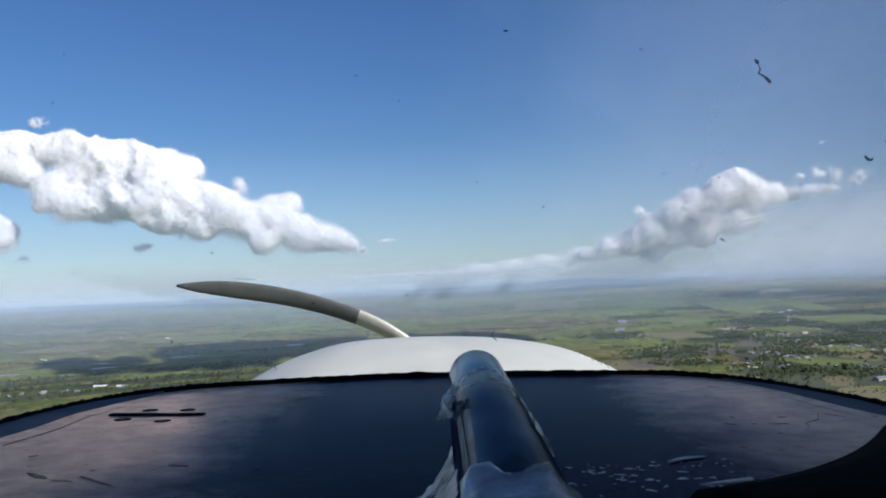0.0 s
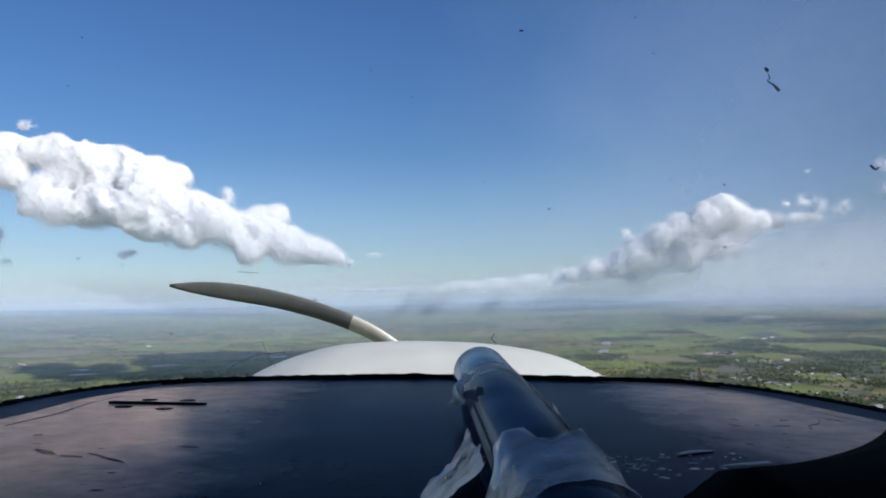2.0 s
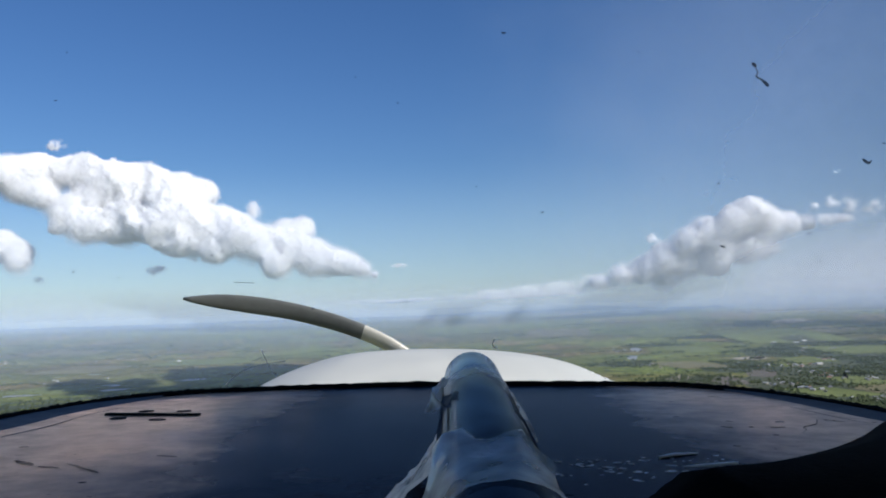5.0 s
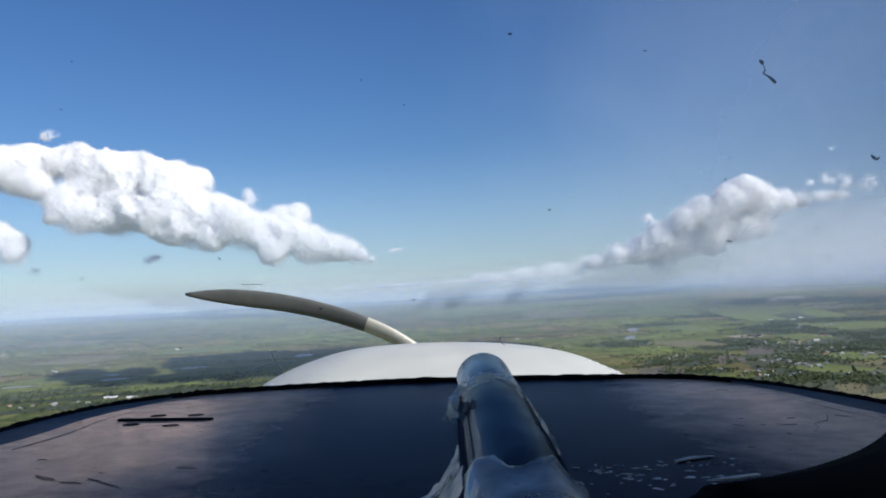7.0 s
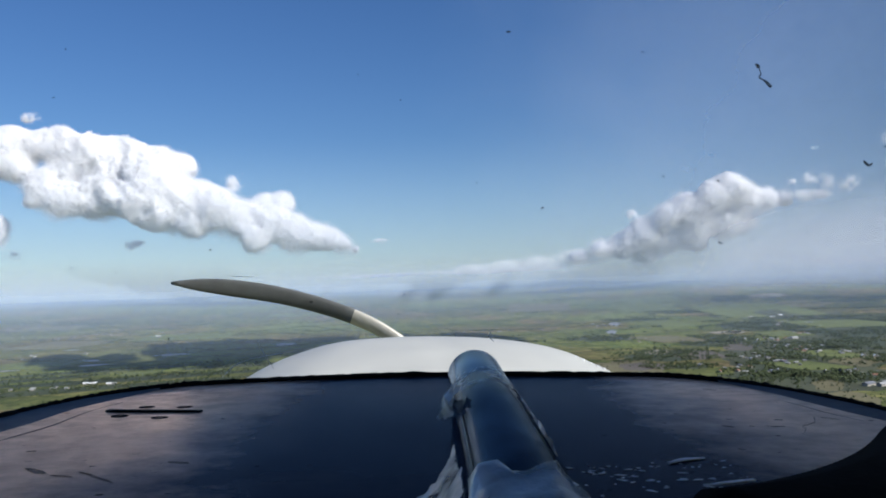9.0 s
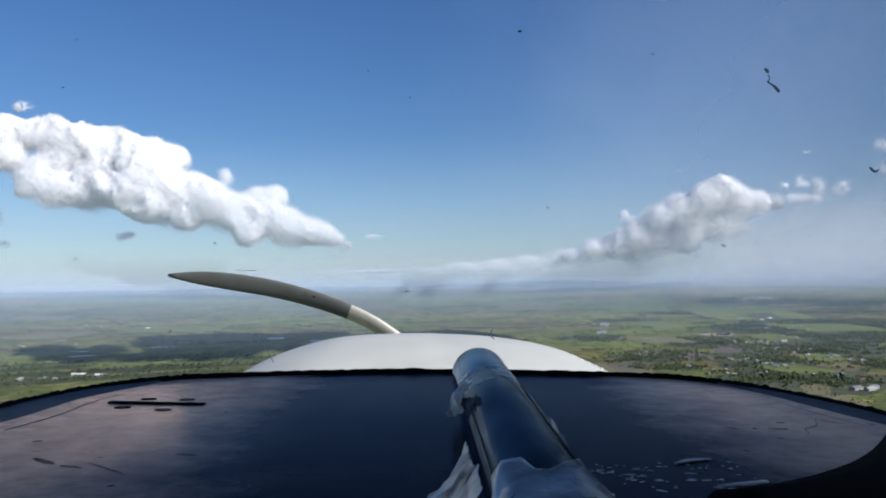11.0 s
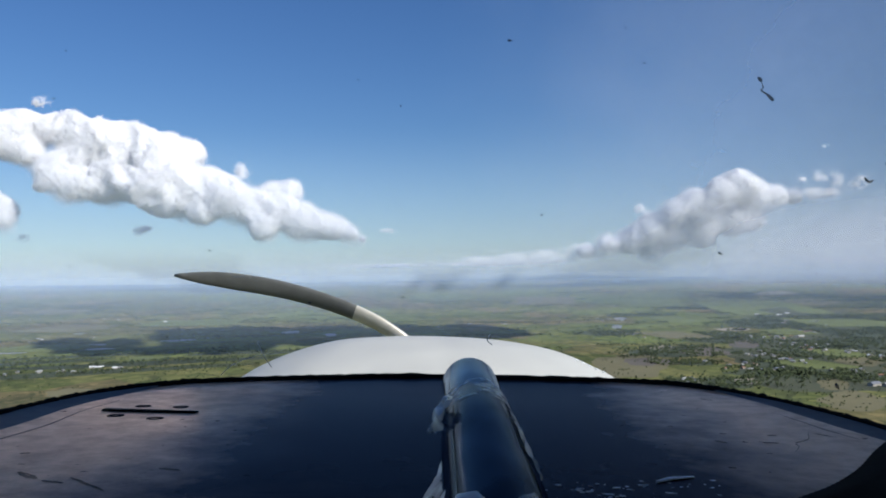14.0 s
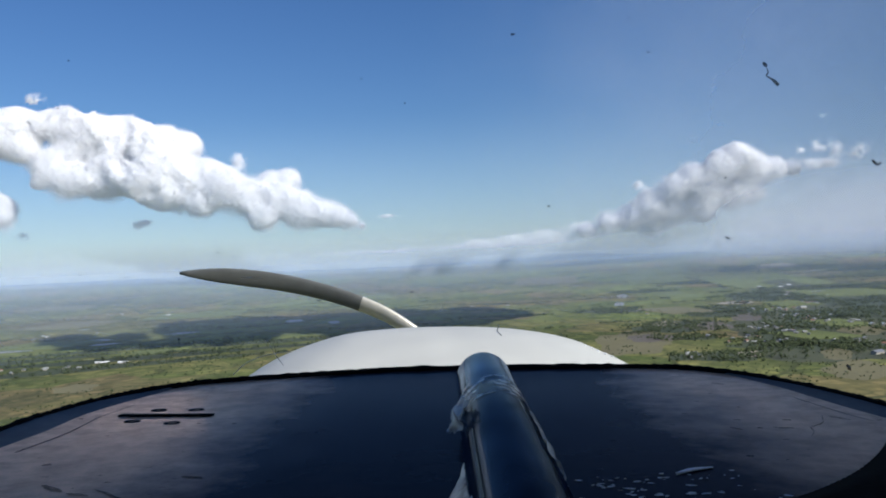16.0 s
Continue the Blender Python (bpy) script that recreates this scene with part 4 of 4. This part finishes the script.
    # instrument panel hood lip on one side
    edge = spline([(0.52, 0.78), (0.40, 0.68), (0.325, 0.590), (0.278, 0.525), (0.241, 0.481), (0.205, 0.448), (0.178, 0.429), (0.155, 0.417), (0.10, 0.398),
                   (0.0, 0.37), (-0.2, 0.34), (-0.45, 0.33)], 220)
    bm = bmesh.new()
    rings = []
    for i, (x, y) in enumerate(edge):
        j = 0.0007 * math.sin(i * 2.1) + 0.0005 * noise.noise((i * 0.9, 0, 3))
        lift = 0.02 if x > 0.13 else max(-0.03, 0.02 - (0.13 - x) * 0.6)
        rings.append([(x + 0.004, y + 0.006 + j, DECK - 0.02), (x, y + j, DECK + lift), (x + 0.01, y - 0.02, DECK + lift + 0.006), (x + 0.02, y - 0.10, DECK + lift),
                      (x + 0.02, y - 0.14, DECK - 0.12)])
    loft(bm, rings)
    part("hood_lip", bm, BLACK, plane, "black cloth-covered hood lip")

    # rubber seal round the windscreen's base
    bm = bmesh.new()
    pts = [(x, y, DECK + 0.003 + 0.0015 * noise.noise((i * 0.8, 0, 0))) for i, (x, y) in enumerate(rim_line(241))]
    tube_along(bm, pts, [0.0054 + 0.0016 * noise.noise((i * 1.3, 5, 0)) + 0.0010 * noise.noise((i * 4.1, 2, 0)) for i in range(len(pts))], 8)
    part("windscreen_seal", bm, SEAL, plane, "black uneven rubber windscreen seal")

    # windscreen: one curved sheet from the seal up and back to the roof
    def screen(u, s):
        a, b = rim[int(u)], rim[min(int(u) + 1, len(rim) - 1)]
        x, y = (a[i] + (b[i] - a[i]) * (u - int(u)) for i in (0, 1))
        k = math.sin(s * math.pi / 2)
        top_y, top_z = 0.34 - 0.25 * (1 - min(1, max(0, (y - 0.3) / 0.9))), 0.47
        return (x * (1 - 0.10 * s * s), y + (min(y, top_y) - y) * s, DECK + (top_z - DECK) * (0.55 * s + 0.45 * k))
    bm = bmesh.new()
    loft(bm, [[screen(u, s / 14) for u in range(len(rim))] for s in range(15)])
    pane = part("windscreen", bm, ACRYLIC, plane, "curved clear acrylic windscreen with insect marks")
    pane.visible_shadow = False

    # cabin roof, sides and rear bulkhead
    def shell(name, label, rings):
        bm = bmesh.new()
        loft(bm, rings)
        ob = part(name, bm, LINING, plane, label)
        ob.modifiers.new("thickness", "SOLIDIFY").thickness = 0.02
    arch = [(0.46 * math.cos(a), 0.42 + 0.10 * math.sin(a)) for a in [math.pi * k / 16 for k in range(17)]]
    shell("roof", "light grey cabin roof lining", [[(x, y, z) for x, z in arch] for y in (0.36, 0.0, -0.5, -1.0, -1.4)])
    shell("bulkhead", "grey rear cabin wall", [[(x, -1.4, z) for x, z in arch], [(x, -1.42, -0.9) for x, z in arch]])
    for s in (-1, 1):
        shell("cabin_side", "grey cabin side below the window", [[(s * 0.50, y, z) for y in (0.9, 0.3, -0.5, -1.4)] for z in (-0.22, -0.5, -0.9)])
        shell("pillar", "grey window pillar", [[(s * 0.47, y, z) for z in (-0.13, 0.2, 0.45)] for y in (-0.35, -0.55)])
        # solid door, out of view, also blocks sun from the side
        shell("cabin_door", "grey cabin door", [[(s * 0.49, y, z) for z in (-0.13, 0.2, 0.46)] for y in (0.30, -0.35)])
    # slab out of view, added to keep direct sun off the deck
    bm = bmesh.new()
    ends = loft(bm, [[(x, 0.53 - 1.45 * (0.5 - 0.5 * math.cos(k * math.tau / 24)), 0.60 + 0.085 * math.sin(k * math.tau / 24)) for k in range(24)] for x in (-4.8, 0, 4.8)], True)
    bm.faces.new(ends[0])
    bm.faces.new(ends[-1][::-1])
    part("wing", bm, WHITE_PAINT, plane, "white slab over the cabin, added unseen to shade the deck")
    shell("cabin_floor", "grey cabin floor", [[(x, y, -0.9) for x in (-0.5, 0.5)] for y in (0.9, -1.4)])

    # engine cowling: broad white hump that narrows towards the nose
    top = spline([(-0.53, -0.38), (-0.47, -0.25), (-0.42, -0.195), (-0.3763, -0.1651), (-0.3251, -0.1355), (-0.2635, -0.1111), (-0.1917, -0.0929), (-0.1096, -0.0862), (-0.0276, -0.0850),
                  (0.0747, -0.0895), (0.1565, -0.1005), (0.2175, -0.1162), (0.2681, -0.1384), (0.3033, -0.1562), (0.37, -0.20), (0.43, -0.32)], 57)
    bm = bmesh.new()
    rings = []
    for y, wide, sink in ((1.10, 1.06, -0.085), (1.19, 1.05, -0.056), (1.25, 1.03, -0.036), (1.33, 1.01, -0.016), (1.40, 1.0, -0.005), (1.45, 1.0, 0.0), (1.52, 0.99, -0.006),
                          (1.62, 0.95, -0.024), (1.71, 0.88, -0.055), (1.77, 0.76, -0.105), (1.79, 0.55, -0.17)):
        rings.append([(-0.03 + (x + 0.03) * wide, y, z + sink) for x, z in top])
    loft(bm, rings)
    cowl = part("cowling", bm, WHITE_PAINT, plane, "glossy white engine cowling")
    bm = bmesh.new()
    belly = []
    for ring in rings:
        (xa, y, za), (xb, _, zb) = ring[0], ring[-1]
        deep = -0.40 - 0.32 * min(1.0, (1.86 - y) / 0.5)
        belly.append([(xa + (xb - xa) * (0.5 - 0.5 * math.cos(math.pi * q / 16)), y, za + (zb - za) * q / 16 + (deep - za) * math.sin(math.pi * q / 16) ** 0.7) for q in range(17)])
    rows = loft(bm, belly)
    bm.faces.new(rows[-1])
    part("lower_cowling", bm, WHITE_PAINT, plane, "white lower engine cowling")
    for k in range(5):
        bm = bmesh.new()
        bmesh.ops.create_uvsphere(bm, u_segments=10, v_segments=6, radius=0.0036)
        x = 0.234 + 0.012 * k
        bmesh.ops.transform(bm, matrix=Matrix.Translation((x, 1.425, -0.1172 - (x - 0.2175) * 0.445)) @ Matrix.Diagonal((1, 1, 0.4, 1)), verts=bm.verts)
        part("fastener", bm, FLAKE, cowl, "bright metal fastener")

    # propeller at rest: two curved blades on a hub ahead of the cowling
    hub = Vector((-0.039, 2.0, -0.300))
    prop = new("propeller")
    prop.parent = plane
    tagged(prop, "two-bladed propeller standing ahead of the cowling")
    arc = spline([(0.0, 0.0), (-0.0285, 0.126), (-0.1065, 0.196), (-0.220, 0.250), (-0.362, 0.292), (-0.504, 0.316), (-0.646, 0.330)], 40)
    for turn in (0, 1):
        bm = bmesh.new()
        rings = []
        for i, (x, z) in enumerate(arc):
            s = i / 39
            b = arc[min(i + 1, 39)]
            a = arc[max(i - 1, 0)]
            way = Vector((b[0] - a[0], 0, b[1] - a[1])).normalized()
            side = Vector((-way.z, 0, way.x))
            wide = 0.0155 + 0.0085 * math.sin(min(1, s * 1.5) * math.pi / 2) - 0.0205 * max(0, (s - 0.70) / 0.30) ** 3
            thick = 0.0135 * (1 - 0.75 * s)
            twist = radians(48 - 34 * s)
            mid = hub + Vector((x, 0, z))
            ax, ay = side * math.cos(twist) + Vector((0, 1, 0)) * math.sin(twist), -side * math.sin(twist) + Vector((0, 1, 0)) * math.cos(twist)
            rings.append([mid + ax * wide * math.cos(k * math.tau / 14) + ay * thick * math.sin(k * math.tau / 14) for k in range(14)])
        if turn:
            rings = [[2 * hub - p + Vector((0, 2 * (p - hub).y, 0)) for p in ring] for ring in rings]
        cut = 19
        rows = loft(bm, rings[cut - 1:], True)
        bm.faces.new(rows[-1])
        blade = part("blade", bm, BLADE, prop, "grey painted blade")
        bm = bmesh.new()
        loft(bm, rings[:cut], True)
        part("blade_root", bm, GLINT, blade, "pale blade root, coloured for its sun glint")
    bm = bmesh.new()
    bmesh.ops.create_uvsphere(bm, u_segments=24, v_segments=12, radius=0.105)
    bmesh.ops.transform(bm, matrix=Matrix.Translation(hub) @ Matrix.Diagonal((1, 1.3, 1, 1)), verts=bm.verts)
    part("spinner", bm, WHITE_PAINT, prop, "white spinner")
    return plane, pane, screen


plane, pane, screen = build_aircraft()


MARKS = [(0.0619, 0.7414, 0.2425, 2.2), (-0.3322, 0.6854, 0.2154, 1), (-0.3557, 0.7126, 0.1797, 0.9), (-0.398, 0.8389, 0.0298, 1.6), (0.1704, 0.737, 0.2537, 1.2),
         (0.1962, 0.7722, 0.2302, 1.1), (-0.0842, 0.7652, 0.2108, 0.9), (-0.0446, 0.7947, 0.1919, 0.8), (0.251, 0.9122, 0.1269, 1.1), (0.3157, 0.9175, 0.1211, 1.5),
         (0.1138, 0.9386, 0.0955, 1.7), (0.3417, 0.9929, 0.0539, 2.4), (0.3711, 0.9622, 0.0562, 1), (0.4259, 0.9145, 0.0275, 1.2), (0.0347, 0.8948, 0.1209, 0.9),
         (-0.0564, 1.0262, -0.0036, 2), (-0.1739, 1.0096, -0.0109, 1.6), (-0.2715, 0.908, 0.0507, 1.5), (0.4648, 0.9517, -0.1046, 3), (0.4348, 0.78, 0.133, 1.2),
         (0.4105, 0.9046, 0.0588, 1), (-0.3572, 0.8927, 0.0101, 1), (-0.3644, 0.8723, 0.0252, 0.9), (-0.3407, 0.9698, -0.0521, 1.6)]
FACING = Vector((0, -0.62, 0.78)).to_track_quat("Z", "Y").to_matrix().to_4x4()


def on_pane(p):
    """The spot of the windscreen's inner side that lies in line with p from the pilot's eye."""
    way = Vector(p) + Vector((0.0055, 0, -0.0050)) * Vector(p).length
    way = np.array(way.normalized())
    u, q = np.meshgrid(np.arange(len(PANE_GRID)), np.arange(len(PANE_GRID[0])), indexing="ij")
    d = PANE_GRID / np.linalg.norm(PANE_GRID, axis=2)[:, :, None]
    best = np.unravel_index(np.argmax(d @ way), u.shape)
    return Vector(way * (np.linalg.norm(PANE_GRID[best]) - 0.0012))


PANE_GRID = np.array([[screen(k / 5 if k < 401 else 80, q / 160) for q in range(161)] for k in range(0, 401)])


def build_marks():
    """Dried insects, streaks and hairs on the windscreen."""
    rng = np.random.default_rng(12)
    for x, y, z, mm in MARKS:
        x, y, z = on_pane((x, y, z))
        bm = bmesh.new()
        bmesh.ops.create_icosphere(bm, subdivisions=2, radius=1.0)
        for v in bm.verts:
            v.co *= 1 + 0.6 * noise.noise(v.co * 1.3 + Vector((x, y, z)) * 90)
        r = mm * 0.001
        m = Matrix.Translation((x, y, z)) @ FACING @ pose(0, 0, 0, 0, 0, rng.uniform(0, 180)) @ Matrix.Diagonal((r * rng.uniform(0.6, 1.0), r * rng.uniform(1.0, 1.6), 0.0003, 1))
        bmesh.ops.transform(bm, matrix=m, verts=bm.verts)
        part("insect_mark", bm, SPECK, pane, "small dark dried insect spot")
    streaks = (("insect_streak", "long dark insect streak", [(0.3104, 0.7806, 0.2248), (0.3139, 0.7831, 0.2229), (0.3154, 0.7849, 0.2216)], [0.0018, 0.0030, 0.0010]),
               ("insect_streak", "long dark insect streak", [(0.3160, 0.7858, 0.2206), (0.3193, 0.7906, 0.2169), (0.3183, 0.7933, 0.2149), (0.3249, 0.7963, 0.2120)], [0.0006, 0.0010, 0.0010, 0.0014]),
               ("insect_streak", "long dark insect streak", [(0.3249, 0.7963, 0.2120), (0.3286, 0.7983, 0.2098), (0.3331, 0.8011, 0.2068)], [0.0014, 0.0026, 0.0024]),
               ("insect_streak", "hooked dark insect mark", [(0.4228, 0.7983, 0.1280), (0.4265, 0.7995, 0.1250), (0.4295, 0.8003, 0.1238), (0.4320, 0.7995, 0.1260)], [0.0016, 0.0022, 0.0016, 0.0010]),
               ("hair", "fine pale hair on the screen", [(-0.2566, 0.9463, 0.0214), (-0.2463, 0.9508, 0.0209), (-0.2340, 0.9560, 0.0204)], 0.00035),
               ("hair", "fine pale curved hair on the screen", [(-0.312, 1.1, -0.1121), (-0.2949, 1.1, -0.097), (-0.2683, 1.1, -0.0867), (-0.2294, 1.1, -0.0812)], 0.0005),
               ("hair", "fine pale scratch on the screen", [(-0.262, 1.1, -0.0667), (-0.2528, 1.1, -0.0854), (-0.242, 1.1, -0.101)], 0.0004),
               ("hair", "fine pale curled hair on the screen", [(0.0590, 1.1058, -0.0555), (0.0564, 1.1150, -0.0638), (0.0631, 1.1238, -0.0705)], 0.0006))
    for name, label, points, r in streaks:
        bm = bmesh.new()
        line = spline([on_pane(Vector(p) - Vector((0, 0, 0.006 if name == "insect_streak" else 0))) for p in points], 14)
        tube_along(bm, line, r if isinstance(r, float) else [0.6 * float(np.interp(i / 13 * (len(r) - 1), range(len(r)), r)) for i in range(14)], 6)
        part(name, bm, SPECK if name == "insect_streak" else FLAKE, pane, label)


build_marks()


def crumpled(grid, fold, seed):
    """A bmesh sheet over a grid of points, creased by fold metres."""
    bm = bmesh.new()
    rows = [spline(row, 18) for row in grid]
    cols = [spline([row[i] for row in rows], 18) for i in range(18)]
    out = []
    for c in cols:
        line = []
        for p in c:
            q = Vector(p) * 70
            d = Vector((abs(noise.noise(q + Vector((seed, 0, 0)))), noise.noise(q + Vector((0, seed, 9))), abs(noise.noise(q * 1.4 + Vector((0, 5, seed))))))
            line.append(Vector(p) + d * fold)
        out.append(line)
    loft(bm, out)
    return bm


def build_tube():
    """The metal tube that lies on the glareshield, with its clear tape."""
    thing = tagged(new("metal_tube"), "shiny metal tube wrapped with clear tape on the glareshield", "tube")
    thing.matrix_basis = AIRFRAME
    end, near, r = Vector((0.030, 0.80, -0.0915)), Vector((0.036, 0.20, -0.114)), 0.027
    way = (end - near).normalized()
    side = way.cross(Vector((0, 0, 1))).normalized()
    up = side.cross(way)

    def ring(s, rad, n=40):
        p = near + (end - near) * s
        return [p + side * rad * math.cos(k * math.tau / n) + up * rad * math.sin(k * math.tau / n) for k in range(n)]
    bm = bmesh.new()
    rows = loft(bm, [ring(0, r), ring(0.5, r), ring(0.75, r), ring(0.992, r), ring(0.998, r * 0.985), ring(1.0, r * 0.95), ring(1.0, r * 0.86), ring(0.9, r * 0.86), ring(0.7, r * 0.86)], True)
    bm.faces.new(rows[-1])
    part("tube", bm, TUBE, thing)
    bm = bmesh.new()
    loft(bm, [ring(0.0, r * 1.012), ring(0.5, r * 1.012), ring(0.725, r * 1.012), ring(0.728, r * 1.002)], True)
    part("sleeve", bm, SLEEVE, thing, "second thin metal layer round the tube, darkened for its reflection")
    # clear tape: a knot at the side, a sheet down to the deck, a crumpled wrap over the top
    part("tape_knot", crumpled([[(0.008, 0.605, -0.076), (0.003, 0.600, -0.084), (0.003, 0.595, -0.095)], [(0.006, 0.580, -0.077), (-0.002, 0.578, -0.087), (-0.006, 0.575, -0.098)],
                                [(0.009, 0.560, -0.075), (0.002, 0.558, -0.086), (0.000, 0.556, -0.100)]], 0.009, 3), TAPE, thing, "crumpled knot of clear tape", smooth=False)
    part("tape_sheet", crumpled([[(0.006, 0.50, -0.098), (0.002, 0.495, -0.114), (-0.004, 0.49, -0.130)], [(0.008, 0.45, -0.099), (-0.006, 0.45, -0.116), (-0.020, 0.455, -0.130)],
                                 [(0.008, 0.36, -0.098), (-0.008, 0.37, -0.116), (-0.024, 0.38, -0.130)]], 0.005, 7), TAPE, thing, "creased sheet of clear tape")
    wrap = []
    for q, lift, loose in ((0.196, 0.002, 1.0), (0.184, 0.003, 0.75), (0.168, 0.002, 0.45), (0.145, 0.001, 0.2), (0.10, 0.001, 0.0)):
        row = []
        for k in range(5, 25):
            peak = math.exp(-((k * 9 - 126) / 15) ** 2) + 0.6 * math.exp(-((k * 9 - 76) / 12) ** 2)
            a = radians(k * 9)
            row.append(near + (end - near) * (q + 0.020 * peak * loose) + (side * math.cos(a) + up * math.sin(a)) * (r + lift + 0.009 * peak * loose))
        wrap.append(row)
    part("tape_wrap", crumpled(wrap, 0.003, 11), FILM, thing, "crumpled wrap of clear tape")
    bm = bmesh.new()
    loft(bm, [ring(q, r * 1.03, 60)[4:34] for q in (0.640, 0.66, 0.70, 0.735, 0.775)])
    part("tape_band", bm, SMEAR, thing, "smeared band of clear tape round the tube")
    part("tape_edge", crumpled([[ring(q, r * 1.02)[k] for k in (1, 3, 5)] for q in (0.62, 0.52, 0.40)], 0.003, 15), TAPE, thing, "strip of clear tape", smooth=False)


build_tube()


def build_flakes():
    """Peeling bits of pale paint on the deck near the hood lip."""
    rng = np.random.default_rng(33)
    bm = bmesh.new()
    for _ in range(75):
        x, y = rng.normal(0.135, 0.042), rng.normal(0.525, 0.022)
        if not 0.06 < x < 0.215:
            continue
        ring, n, r = [], 6, rng.uniform(0.0004, 0.0017)
        a0, stretch = rng.uniform(0, 3), rng.uniform(1.0, 3.0)
        for k in range(n):
            a = k * math.tau / n
            d = Vector((math.cos(a) * stretch, math.sin(a), 0)) * r * rng.uniform(0.6, 1.2)
            d.rotate(Euler((0, 0, a0 * 0.35 - 0.5)))
            ring.append(Vector((x, y, DECK + 0.0012)) + d)
        low = [bm.verts.new(p - Vector((0, 0, 0.0016))) for p in ring]
        top = [bm.verts.new(p) for p in ring]
        bm.faces.new(top)
        for k in range(n):
            bm.faces.new((low[k], low[(k + 1) % n], top[(k + 1) % n], top[k]))
    ob = tagged(part("paint_flakes", bm, FLAKE, smooth=False), "scattered pale flakes on the dark glareshield", "flakes", kind="stuff")
    ob.matrix_basis = AIRFRAME
    for name, pts, r, label in (("plastic_strip", [(0.155, 0.558, DECK + 0.003), (0.168, 0.566, DECK + 0.004), (0.184, 0.572, DECK + 0.003)], [0.002, 0.003, 0.0015], "pale curled plastic strip lying on the glareshield"),
                                ("plastic_strip", [(0.129, 0.400, DECK + 0.026), (0.143, 0.404, DECK + 0.026), (0.158, 0.411, DECK + 0.025)], [0.001, 0.0025, 0.002], "pale strip of tape on the black hood lip")):
        bm = bmesh.new()
        tube_along(bm, spline(pts, 10), [float(np.interp(i / 9 * 2, range(3), r)) for i in range(10)], 8)
        base = min(p[2] for p in pts) - 0.002
        for v in bm.verts:
            v.co.z = base + (v.co.z - base) * 0.35
        ob = tagged(part(name, bm, FLAKE), label, "strip")
        ob.matrix_basis = AIRFRAME
    # a crack in the deck
    bm = bmesh.new()
    tube_along(bm, spline([(0.3459, 0.7534, DECK + 0.001), (0.338, 0.735, DECK + 0.001), (0.3293, 0.7175, DECK + 0.001), (0.312, 0.7011, DECK + 0.001), (0.3061, 0.6816, DECK + 0.001), (0.2755, 0.6327, DECK + 0.0006)], 24), 0.00022, 5)
    part("crack", bm, SLOT, plane, "thin dark crack in the deck")
    bm = bmesh.new()
    tube_along(bm, spline([(0.3488, 0.7446, DECK + 0.001), (0.3557, 0.7372, DECK + 0.001), (0.3594, 0.727, DECK + 0.001)], 10), 0.0004, 5)
    part("crack", bm, SLOT, plane, "short dark crack in the deck")


build_flakes()
